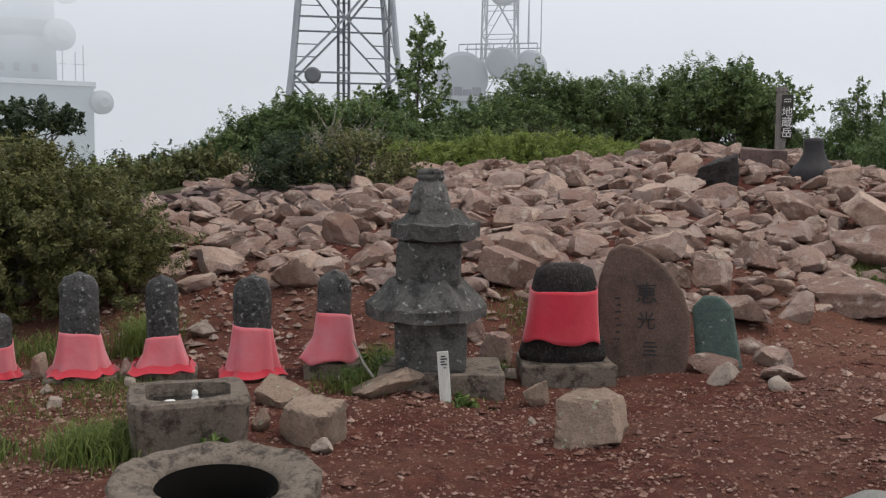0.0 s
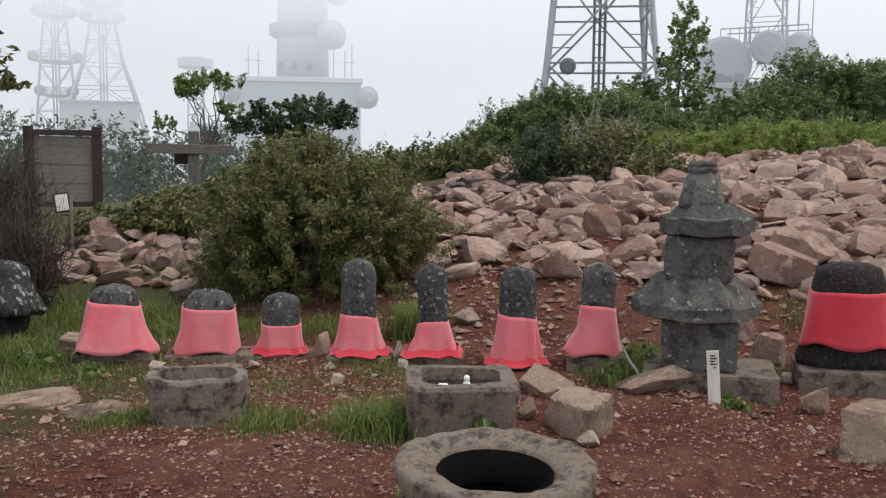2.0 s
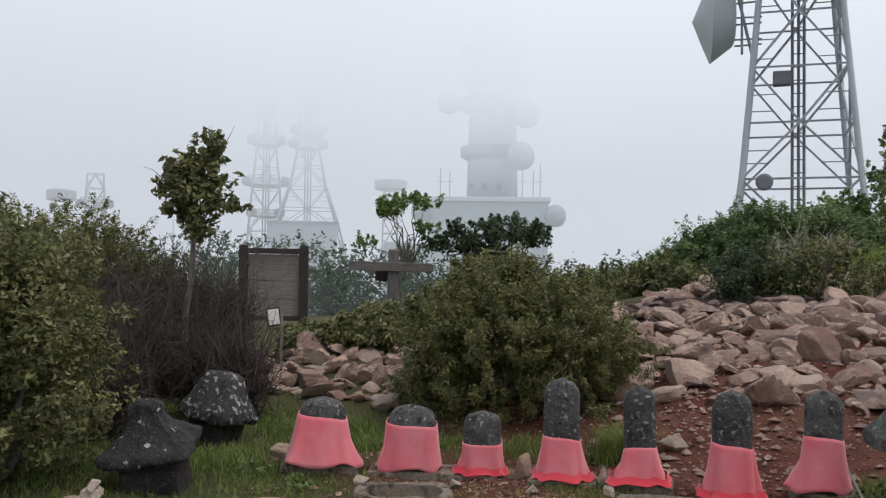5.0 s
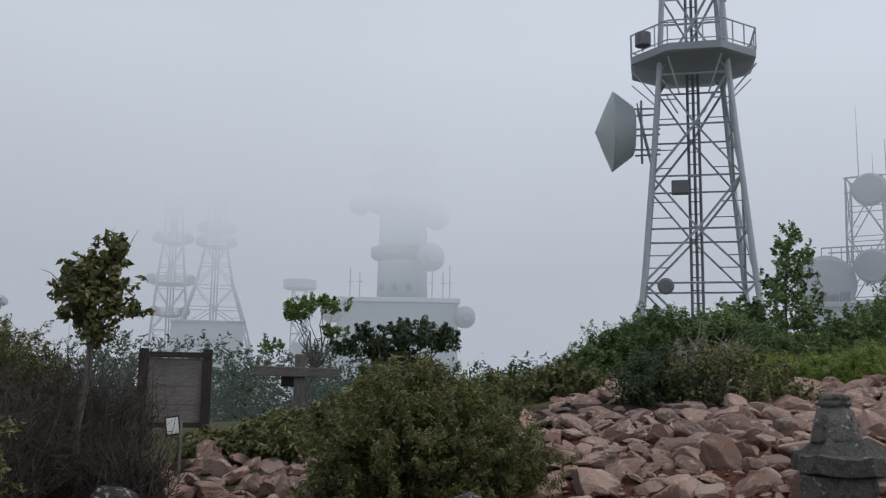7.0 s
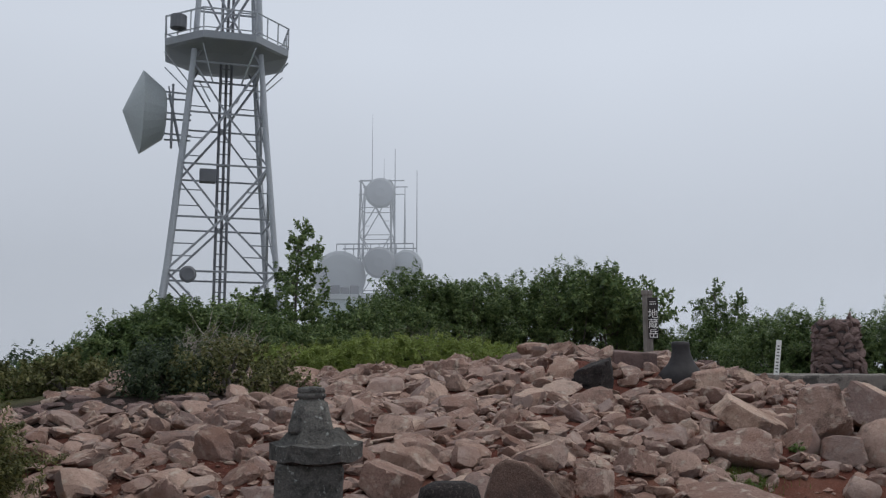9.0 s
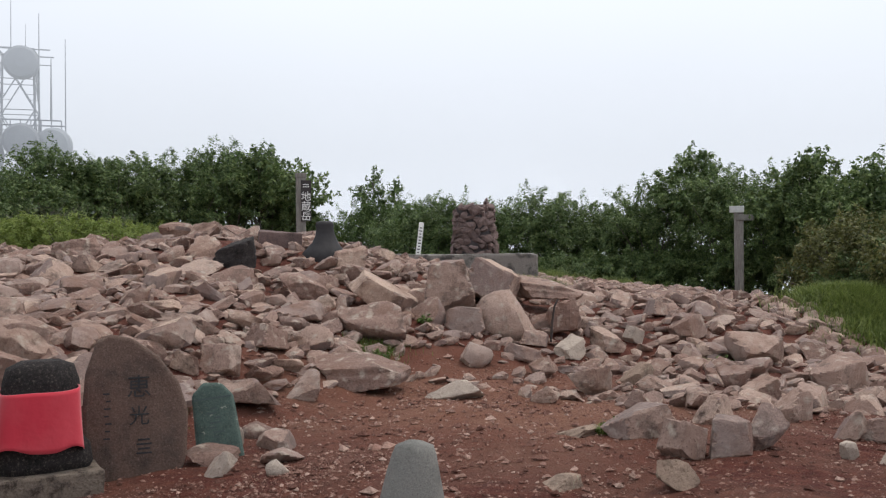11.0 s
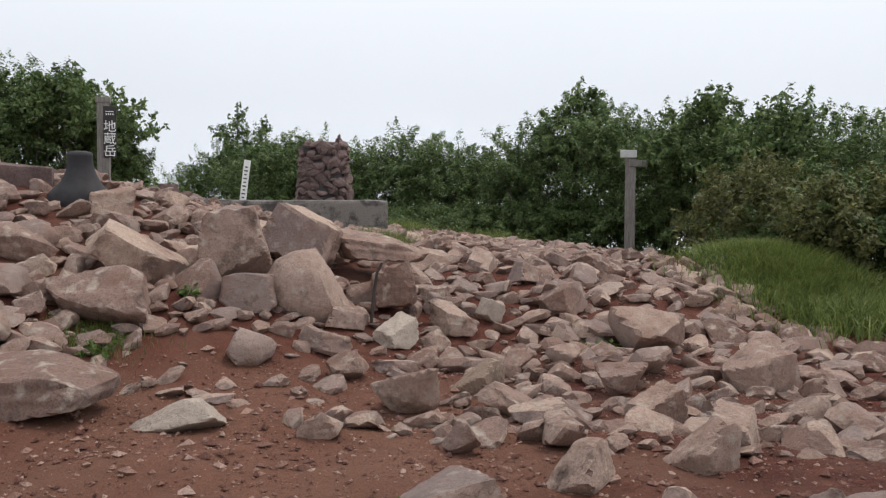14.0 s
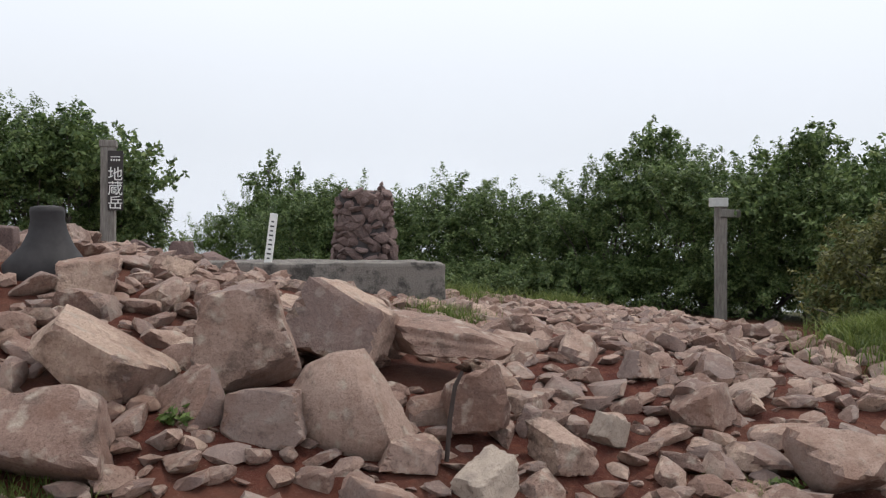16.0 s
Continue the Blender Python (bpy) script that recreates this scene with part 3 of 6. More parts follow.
pagoda = thing("stone_pagoda", pose(-0.02, 6.42, 0.13), "tall dark grey lichened stone pagoda on a stone slab", "pagoda")
part("slab", rough_up(cut_up(box_bm(0.84, 0.62, 0.19, 0.10, 0.02, -0.19, 0.02), 3), 0.008), TROUGH, pagoda)
part("lower_body", rough_up(cut_up(box_bm(0.47, 0.44, 0.34, bevel=0.02, taper=1.03), 3), 0.008, 6, 2), GREY, pagoda, m=pose(0.03, 0, 0))
part("lower_roof", stone_roof(0.385, 0.285, 0.23, 0.10, 0.275), GREY, pagoda, m=pose(0, 0, 0.315))
part("upper_body", rough_up(cut_up(box_bm(0.435, 0.40, 0.295, bevel=0.05), 3), 0.006, 7, 5), GREY, pagoda, m=pose(0.012, 0, 0.575))
part("upper_roof", stone_roof(0.285, 0.20, 0.15, 0.12, 0.215), GREY, pagoda, m=pose(0.055, 0, 0.85))
part("finial", rough_up(ring_bm(((0.148, 0), (0.145, 0.04), (0.106, 0.20), (0.085, 0.212), (0.082, 0.222), (0.096, 0.23), (0.098, 0.252), (0.085, 0.26), (0.094, 0.268), (0.09, 0.29), (0.05, 0.30)), 20), 0.006, 10), GREY, pagoda, smooth=True, m=pose(0.018, 0, 1.05))

stake = thing("wooden_stake", pose(0.11, 6.0, -0.04, -4, -4, 4), "short whitish wooden stake with a painted mark, before the pagoda", "stake")
part("board", box_bm(0.074, 0.022, 0.35, bevel=0.004), WHITEWOOD, stake)
bm = bmesh.new()
for z, w, x in ((0.335, 0.03, 0), (0.318, 0.042, 0.004), (0.30, 0.03, -0.004), (0.283, 0.04, 0.002), (0.262, 0.012, 0.008)):
    box_bm(w, 0.004, 0.008, x, -0.0125, z - 0.02, 0, bm=bm)
part("painted_mark", bm, BLACKPAINT, stake)


# ---- guardian statues with red cloths ----
def statue(x, y, z, w, d, h, seed, top=0.5, lean=0, turn=0, mat=DARK, label="dark weathered stone guardian statue with a rounded top"):
    """One plain standing stone with a rounded head and a shallow carved figure."""
    rows, sides = 16, 28
    bm = bmesh.new()
    grid = []
    for i in range(rows + 1):
        f = i / rows
        zz = h * f
        cap = 1.0 if f < 1 - top * w / h else math.sqrt(max(0.0, 1 - ((f - (1 - top * w / h)) / (top * w / h)) ** 2))
        row = []
        for k in range(sides):
            a = 2 * math.pi * k / sides
            ca, sa = math.cos(a), math.sin(a)
            e = 0.55
            px = math.copysign(abs(ca) ** e, ca) * w / 2 * max(cap, 0.05)
            py = math.copysign(abs(sa) ** e, sa) * d / 2 * (0.35 + 0.65 * max(cap, 0.05))
            if sa < -0.5:
                u = px / (w / 2)
                t_ = f * h / w
                for cx, cz, rr, up in ((0, h / w - 0.55, 0.24, 0.05), (0, h / w - 1.25, 0.42, 0.045), (0.2, h / w - 1.0, 0.16, 0.03), (-0.2, h / w - 1.0, 0.16, 0.03)):
                    q = ((u * 0.5 - cx) ** 2 + (t_ - cz) ** 2) / rr ** 2
                    py -= up * w * 2.0 * math.exp(-q * 2)
            row.append(bm.verts.new((px, py, zz)))
        grid.append(row)
    for a, c in zip(grid, grid[1:]):
        for k in range(sides):
            bm.faces.new((a[k], a[(k + 1) % sides], c[(k + 1) % sides], c[k]))
    bm.faces.new(grid[0][::-1])
    bm.faces.new(grid[-1])
    rough_up(bm, 0.012, 14.0, seed)
    ob = part("stone_statue", bm, mat, smooth=True, m=pose(x, y, z, 0, lean, turn))
    return tagged(ob, label, "statue", "row of guardian statues")


def bib(x, y, z, w, d, h, w_top, w_low, seed, mat, turn=0, lean=0, trail=0.0, hem=False, label="faded red cloth bib wrapped round a stone statue"):
    """A cloth tied round a statue, falling in folds and spreading at the foot."""
    rr = random.Random(seed)
    folds = [(rr.randint(3, 9), rr.uniform(0, 6.28), rr.uniform(0.3, 1)) for _ in range(5)]
    rows, sides = 14, 72
    bm = bmesh.new()
    grid = []
    for i in range(rows + 1):
        f = i / rows
        row = []
        for k in range(sides):
            a = 2 * math.pi * k / sides
            ca, sa = math.cos(a), math.sin(a)
            wide = w_top + (w_low - w_top) * (0.8 * f + 0.2 * f ** 4)
            fold = sum(s * math.sin(n_ * a + ph) for n_, ph, s in folds) * (0.0015 + 0.011 * f ** 1.4)
            e = 0.46 + 0.16 * f
            px = math.copysign(abs(ca) ** e, ca) * (wide / 2 + fold)
            py = math.copysign(abs(sa) ** e, sa) * (d / 2 + 0.040 + (wide - w_top) * 0.4 + fold)
            hang = h * f + (1 - f) * 0.02 * math.sin(a + folds[1][1])
            if f > 0.8:
                hang += 0.018 * math.sin(5 * a + folds[0][1]) * (f - 0.8) / 0.2
            if trail and f > 0.5:
                k_ = (f - 0.5) / 0.5
                px += math.copysign(trail, trail) * max(0, ca * math.copysign(1, trail)) * k_
            row.append(bm.verts.new((px, py, h - hang)))
        grid.append(row)
    for a, c in zip(grid, grid[1:]):
        for k in range(sides):
            bm.faces.new((a[k], c[k], c[(k + 1) % sides], a[(k + 1) % sides]))
    # the upper hem is turned in against the stone
    inner = [bm.verts.new((v.co.x * 0.97, v.co.y * 0.95, v.co.z + 0.001)) for v in grid[0]]
    for k in range(sides):
        bm.faces.new((inner[k], grid[0][k], grid[0][(k + 1) % sides], inner[(k + 1) % sides]))
    grid_co = [v.co.copy() for v in grid[-1]]
    ob = part("red_cloth", bm, mat, smooth=True, m=pose(x, y, z, 0, lean, turn))
    so = ob.modifiers.new("thick", "SOLIDIFY")
    so.thickness = 0.004
    if hem:
        bm = bmesh.new()
        rows2 = []
        for f, zz in ((0.985, 0.05), (1.06, 0.022), (1.16, 0.004)):
            rows2.append([bm.verts.new((v.x * f, v.y * f, zz + 0.008 * math.sin(9 * k_ / 72 * 6.28 + seed))) for k_, v in enumerate(grid_co)])
        for a, c in zip(rows2, rows2[1:]):
            for k in range(sides):
                bm.faces.new((a[k], c[k], c[(k + 1) % sides], a[(k + 1) % sides]))
        part("hem", bm, REDBRIGHT, ob, "bright red lower hem", smooth=True)
    return tagged(ob, label, "cloth", "red cloths on the statues")


def plinth(x, y, z, w, d, h, seed, mat=TROUGH, turn=0, label="low grey stone slab under a statue"):
    bm = rough_up(cut_up(box_bm(w, d, h, bevel=0.018), 3), 0.012, 6.0, seed)
    return tagged(part("plinth", bm, mat, m=pose(x, y, z, 0, 0, turn)), label, "plinth", "slabs under the statues")


for x, y, z, w, d, h, ch, wt, wl_, seed, trail, lean, bw in (
    (-4.07, 5.92, 0.095, 0.33, 0.24, 0.47, 0.335, 0.355, 0.58, 1, 0.05, 4, 0.56),
    (-3.47, 6.22, 0.05, 0.35, 0.22, 0.47, 0.335, 0.375, 0.47, 2, -0.07, 0, 0.64),
    (-2.99, 6.43, 0.03, 0.275, 0.18, 0.45, 0.23, 0.29, 0.36, 3, -0.06, 0, 0.56),
    (-2.39, 6.46, 0.055, 0.25, 0.18, 0.70, 0.275, 0.262, 0.40, 4, 0.02, 0, 0.48),
    (-1.85, 6.56, 0.065, 0.215, 0.18, 0.66, 0.225, 0.225, 0.38, 5, -0.06, -2, 0.44),
    (-1.25, 6.66, 0.015, 0.262, 0.19, 0.71, 0.345, 0.275, 0.41, 6, -0.02, 0, 0.46),
    (-0.69, 6.76, 0.10, 0.238, 0.19, 0.65, 0.33, 0.25, 0.38, 7, -0.12, 2, 0.42),
):
    turn = math.degrees(math.atan2(-x, y)) * 0.8
    statue(x, y, z, w, d, h, seed, 0.5 if h > 0.6 else 0.34, lean * 0.5, turn)
    bib(x, y, z + 0.006, w, d, ch, wt, wl_ * 0.94, seed, REDFADED, turn, lean * 0.5, trail * 0.6, seed in (3, 4, 5, 6))
    plinth(x, y + 0.02, -0.1, bw, 0.36, z + 0.1, seed, turn=turn)

plinth(0.98, 6.72, -0.1, 0.66, 0.5, 0.225, 21, label="grey stone slab under the dark bibbed stone")
bm = ring_bm(((0.30, 0.0), (0.315, 0.06), (0.29, 0.17), (0.245, 0.22), (0.235, 0.40), (0.225, 0.56), (0.20, 0.645), (0.12, 0.685)), 28, squash=0.62)
tagged(part("dark_stone_figure", rough_up(rough_up(bm, 0.03, 5.0, 3), 0.014, 14.0, 8), JET, smooth=True, m=pose(0.96, 6.74, 0.12)), "squat black lichened stone figure on a slab", "statue")
bib(0.945, 6.72, 0.275, 0.45, 0.32, 0.365, 0.465, 0.53, 31, REDBRIGHT, 0, 2, 0.0, label="bright red cloth tied round the dark stone figure")


# ---- engraved stones ----
def slab_stone(name, outline, depth, mat, m, label, category):
    bm = bmesh.new()
    vs = [bm.verts.new((x, 0, z)) for x, z in outline]
    f = bm.faces.new(vs)
    got = bmesh.ops.extrude_face_region(bm, geom=[f])
    bmesh.ops.translate(bm, verts=[v for v in got["geom"] if isinstance(v, bmesh.types.BMVert)], vec=(0, depth, 0))
    bmesh.ops.recalc_face_normals(bm, faces=bm.faces)
    bmesh.ops.bevel(bm, geom=bm.edges[:], offset=0.028, segments=3, affect="EDGES", profile=0.5)
    rough_up(bm, 0.008, 7.0, depth * 50)
    ob = part(name, bm, mat, m=m)
    return tagged(ob, label, category)


engraved = slab_stone("engraved_stone", ((-0.31, -0.06), (0.28, -0.06), (0.335, 0.10), (0.345, 0.42), (0.29, 0.60), (0.16, 0.78), (-0.02, 0.92), (-0.16, 0.955), (-0.25, 0.90), (-0.32, 0.70), (-0.345, 0.40), (-0.34, 0.12)), 0.15, BROWN, pose(1.57, 6.82, 0.0, -7, 0, -8), "brown standing stone engraved with characters", "stone tablet")
for body, z, size in (("\u6075", 0.575, 0.165), ("\u5149", 0.38, 0.14)):
    me = text_mesh(body, size, 0.003)
    me.materials.append(BLACKPAINT)
    piece("engraved_character", me, engraved, pose(0.02, -0.006, z, 90, 0, 0))
for k in range(7):
    part("small_engraving", box_bm(0.03 if k % 2 else 0.042, 0.004, 0.011, -0.19 + 0.006 * (k % 3), -0.002, 0.24 + 0.05 * k, 0), BLACKPAINT, engraved)
for k in range(4):
    part("small_engraving", box_bm(0.10 - 0.02 * (k % 2), 0.004, 0.012, 0.05, -0.002, 0.13 + 0.03 * k, 0), BLACKPAINT, engraved)

teal = slab_stone("green_stone_marker", ((-0.16, -0.05), (0.18, -0.05), (0.15, 0.44), (0.07, 0.535), (-0.06, 0.55), (-0.15, 0.47)), 0.12, TEAL, pose(2.19, 7.03, 0.01, -14, -7, -18), "green-grey engraved stone marker leaning on rocks", "stone marker")
CARVED = plain("dark_engraved_line", (0.05, 0.075, 0.07))
for k in range(8):
    part("engraving", box_bm(0.05 if k % 2 else 0.08, 0.004, 0.012, 0.02 * ((k % 3) - 1), -0.002, 0.10 + 0.035 * k, 0), CARVED, teal)
part("engraved_line", box_bm(0.27, 0.006, 0.012, 0.0, -0.002, 0.42, 0), CARVED, teal)

tagged(part("stone_pillar", rough_up(ring_bm(((0.27, -0.08), (0.235, 0.03), (0.195, 0.18), (0.15, 0.34), (0.125, 0.42), (0.105, 0.455), (0.04, 0.475)), 22, squash=0.8), 0.012, 6.0, 4), PILLAR, smooth=True, m=pose(2.335, 4.25, 0.0, 0, 3, 0) @ Matrix.Diagonal((0.90, 0.90, 1.24, 1))), "pale grey tapering stone pillar with a rounded top", "stone pillar")

tagged(part("stone_pillar", rough_up(ring_bm(((0.24, -0.08), (0.23, 0.03), (0.20, 0.14), (0.15, 0.23), (0.08, 0.27), (0.03, 0.28)), 22, squash=0.8), 0.012, 6.0, 9), PILLAR, smooth=True, m=pose(1.66, 3.5, 0.0, 0, 3, 20)), "low pale grey rounded stone sunk in the soil", "stone pillar")

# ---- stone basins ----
# near-black lining, added inside the round basin to keep its hollow dark
HOLLOW_BLACK = plain("near_black_lining", (0.006, 0.0055, 0.005), 0.95)
HOLLOW_BLACK.node_tree.nodes["Principled BSDF"].inputs["Specular IOR Level"].default_value = 0.03
bm = ring_bm(((0.27, -0.05), (0.32, 0.10), (0.36, 0.26), (0.376, 0.335), (0.368, 0.36), (0.345, 0.366), (0.28, 0.352), (0.232, 0.335), (0.212, 0.30), (0.195, 0.16), (0.15, 0.07)), 64, squash=0.94)
rough_up(rough_up(bm, 0.018, 7.0, 1), 0.014, 19.0, 4)
mortar = tagged(part("stone_mortar", bm, TROUGH, smooth=True, m=pose(-0.78, 3.46, 0.0, 4, 2, 0)), "large round hollowed grey stone basin", "stone basin")
part("hollow", ring_bm(((0.01, 0.12), (0.17, 0.125), (0.186, 0.17), (0.219, 0.322), (0.212, 0.324), (0.18, 0.2)), 40, cap=False, squash=0.94), HOLLOW_BLACK, mortar, "near-black lining of the hollow", smooth=True)


def trough(x, y, w, d, h, wall, turn, round_=0.0, label=""):
    """A hollowed stone block with a flat rim."""
    bm = bmesh.new()
    n_ = 40

    def loop(sx, sy, z, p):
        out = []
        for k in range(n_):
            a = 2 * math.pi * (k + 0.5) / n_
            ca, sa = math.cos(a), math.sin(a)
            out.append(bm.verts.new((math.copysign(abs(ca) ** p, ca) * sx / 2, math.copysign(abs(sa) ** p, sa) * sy / 2, z)))
        return out
    p = 0.32 + round_
    rows = [loop(w * 0.9, d * 0.9, -0.06, p), loop(w * 0.97, d * 0.97, h * 0.5, p), loop(w, d, h - 0.02, p), loop(w - 0.02, d - 0.02, h, p), loop(w - 2 * wall, d - 2 * wall, h, p), loop(w - 2 * wall - 0.03, d - 2 * wall - 0.03, h * 0.45, p)]
    for a, c in zip(rows, rows[1:]):
        for k in range(n_):
            bm.faces.new((a[k], a[(k + 1) % n_], c[(k + 1) % n_], c[k]))
    bm.faces.new(rows[0][::-1])
    bm.faces.new(rows[-1])
    rough_up(bm, 0.014, 7.0, w * 9)
    return tagged(part("stone_trough", bm, TROUGH, smooth=False, m=pose(x, y, 0, 0, 0, turn)), label, "stone basin")


trough(-1.265, 4.96, 0.61, 0.56, 0.30, 0.09, 17, label="rectangular hollowed stone trough holding dark water")
tagged(part("water", rough_up(ring_bm(((0.25, 0.0), (0.25, 0.004)), 4, phase=0.5, squash=0.9), 0), WATER, m=pose(-1.265, 4.96, 0.235, 0, 0, 17)), "dark still water in the stone trough", "water")
fig = tagged(part("small_figurine", ring_bm(((0.022, 0), (0.024, 0.02), (0.018, 0.04), (0.012, 0.046), (0.017, 0.056), (0.015, 0.072), (0.004, 0.078)), 14), WHITE, smooth=True, m=pose(-1.22, 4.92, 0.237)), "tiny white figurine standing in the stone trough", "figurine")
for k, (dx, dy) in enumerate(((-0.13, -0.06), (-0.10, 0.0))):
    tagged(part("coin_pebble", ring_bm(((0.03, 0), (0.034, 0.006), (0.024, 0.012)), 10, squash=0.5), WHITE, m=pose(-1.265 + dx, 4.96 + dy, 0.237, 0, 0, 30 * k)), "small pale pebble on the trough's water", "pebble")
trough(-2.74, 4.76, 0.56, 0.44, 0.265, 0.06, 30, 0.36, label="half-round hollowed grey stone trough, empty")

# ---- fallen lantern stones ----
def lantern_roof(rings, s, seed, square=0.75):
    """A four-cornered roof stone with worn corners, swept up to its top."""
    bm = ring_bm([(r * s, z * s) for r, z in rings], 48)
    for v in bm.verts:
        r = math.hypot(v.co.x, v.co.y)
        if r > 1e-6:
            k = (r / max(abs(v.co.x), abs(v.co.y))) ** square * (0.92 if v.co.z < 0.2 * s else 0.9)
            v.co.x, v.co.y = v.co.x * k, v.co.y * k * 0.88
    return rough_up(rough_up(cut_up(bm, 1), 0.045 * s, 4.0, seed), 0.022, 15.0, seed)


EAVED = ((0.26, 0), (0.40, 0.02), (0.45, 0.06), (0.44, 0.12), (0.34, 0.18), (0.23, 0.27), (0.165, 0.38), (0.15, 0.48), (0.10, 0.54), (0.03, 0.555))
DOMED = ((0.24, 0), (0.40, 0.03), (0.43, 0.10), (0.40, 0.18), (0.32, 0.30), (0.25, 0.42), (0.19, 0.52), (0.11, 0.58), (0.03, 0.60))
for x, y, s, turn, tilt, shape, mat, label in ((-4.74, 4.98, 0.76, 26, 4, EAVED, BLACK, "black stone lantern roof on its stump, half overgrown"), (-5.5, 6.4, 0.72, -4, -4, DOMED, LICHENED, "black stone lantern roof with broad white lichen on a stump")):
    lan = thing("fallen_lantern", pose(x, y, -0.05, tilt * 1.6, -7 if y < 5.5 else 7, turn), label, "stone lantern", "fallen stone lanterns")
    part("stump", rough_up(cut_up(box_bm(0.50 * s, 0.44 * s, 0.40 * s, bevel=0.03), 3), 0.02, 5.0, x), JET, lan)
    part("roof", lantern_roof(shape, s, y), mat, lan, smooth=True, m=pose(0, 0, 0.36 * s))


# ---- wooden notice board, cross signpost and small card ----
nb = thing("notice_board", pose(-10.74, 14.29, 0.3, 0, 0, 34), "weathered wooden notice board in a dark frame", "notice board")
for x in (-0.56, 0.56):
    part("post", box_bm(0.17, 0.13, 1.72, x, 0, 0, 0.012), DARKWOOD, nb)
part("top_rail", box_bm(1.24, 0.15, 0.10, 0, 0, 1.56, 0.01), DARKWOOD, nb)
part("bottom_rail", box_bm(0.96, 0.10, 0.09, 0, 0, 0.30, 0.01), DARKWOOD, nb)
for k in range(7):
    part("plank", box_bm(0.163, 0.03, 0.95, 0, 0, 0, 0.003), PLANKWOOD, nb, m=pose(-0.475, 0.008 * (k % 2), 0.475 + 0.165 * k, 0, 90, 0))

cs = thing("cross_signpost", pose(-7.57, 13.19, ground(-7.57, 13.19) - 0.05, 0, 1, 30), "grey weathered wooden signpost with two arms", "signpost")
ph = 1.95 - ground(-7.57, 13.19)
part("post", box_bm(0.17, 0.15, ph, bevel=0.02), OLDWOOD, cs)
part("arm", box_bm(0.15, 0.05, 1.35, 0, 0, 0, 0.012), OLDWOOD, cs, m=pose(-0.725, -0.10, ph - 0.285, 0, 90, 0))
part("arm", box_bm(0.34, 0.06, 0.17, -0.12, 0.11, ph - 0.52, 0.012), DARKWOOD, cs)
part("white_band", box_bm(0.20, 0.008, 0.15, 0.01, -0.084, ph - 1.18, 0.002), WHITE, cs)

cd = thing("small_sign", pose(-6.94, 9.35, ground(-6.94, 9.35) - 0.05, 0, 0, 34), "small white card with a black border on a thin post", "sign")
part("post", box_bm(0.03, 0.03, 0.80, bevel=0.003), GREYWOOD, cd)
part("card", box_bm(0.17, 0.012, 0.23, 0, -0.03, 0.62, 0.003), BLACKPAINT, cd, m=pose(0, 0, 0, -8, -8, 0))
part("paper", box_bm(0.135, 0.006, 0.19, 0, -0.038, 0.64, 0.001), WHITE, cd, m=pose(0, 0, 0, -8, -8, 0))

# ---- the summit: signpost, pedestal stones, cairn on its concrete pad ----
sp = thing("summit_signpost", pose(8.05, 21.2, 1.2, 0, 0, -22), "tall grey wooden summit signpost with a dark name board", "signpost")
part("post", box_bm(0.23, 0.2, 2.28, bevel=0.025), GREYWOOD, sp)
part("cap", box_bm(0.27, 0.23, 0.12, 0, 0, 2.16, 0.02), GREYWOOD, sp)
board = part("name_board", box_bm(0.24, 0.03, 0.98, 0.13, -0.13, 1.12, 0.006), SIGNDARK, sp, "dark board with white writing")
for k, ch in enumerate("\u5730\u8535\u5cb3"):
    me = text_mesh(ch, 0.24, 0.003)
    me.materials.append(WHITE)
    piece("character", me, board, pose(0.13, -0.15, 1.70 - 0.235 * k, 90, 0, 0))
for k in range(4):
    part("small_writing", box_bm(0.022, 0.004, 0.03, 0.07 + 0.04 * k, -0.148, 1.93, 0), WHITE, board)
part("underline", box_bm(0.15, 0.004, 0.014, 0.13, -0.148, 1.99, 0), WHITE, board)

tagged(part("boot_shaped_stone", rough_up(ring_bm(((0.36, -0.25), (0.37, 0.04), (0.30, 0.12), (0.215, 0.22), (0.165, 0.34), (0.145, 0.45), (0.152, 0.51), (0.14, 0.55), (0.07, 0.565)), 24, squash=0.8), 0.022, 3.5, 2), plain("dark_smooth_stone", (0.020, 0.017, 0.018), 0.7, var=0.4), smooth=True, m=pose(5.88, 14.2, 1.47)), "dark flared pedestal stone standing among rocks", "stone")
bm = rough_up(cut_up(box_bm(0.70, 0.5, 0.46, bevel=0.03), 3), 0.02, 4)
tagged(part("brown_stone_block", bm, PLUM, m=pose(5.37, 15.0, 1.43, 3, 4, -15)), "brown squared stone block on the mound", "stone block")
v, f = SHAPES[3]
tagged(piece("black_boulder", mesh_of("black_boulder", v, f, JET, True, 30), None, pose(4.31, 13.75, 1.50, 10, 0, 40) @ Matrix.Diagonal((0.50, 0.50, 0.62, 1))), "round black boulder among the pale rocks", "rock")

taken += [(5.88, 14.2, 0.4), (5.37, 15.0, 0.4), (4.29, 13.75, 0.35)]
PADZ = 1.5
pad = tagged(part("concrete_pad", rough_up(cut_up(box_bm(3.6, 6.0, 0.75, bevel=0.05), 9), 0.035, 2.2, 3), CONCRETE, m=pose(10.71, 18.98, PADZ - 0.75, 0, 0, -27)), "rough worn concrete pad under the cairn", "platform")
CX, CY = 12.4, 20.4
cairn = thing("stone_cairn", pose(CX, CY, PADZ - 0.02), "round cairn of mortared plum-brown stones", "cairn")
part("core", ring_bm(((0.53, 0), (0.50, 0.2), (0.46, 0.7), (0.47, 1.2), (0.45, 1.24)), 24), plain("dark_mortar", (0.06, 0.05, 0.05), 0.95), cairn)
cr = random.Random(8)
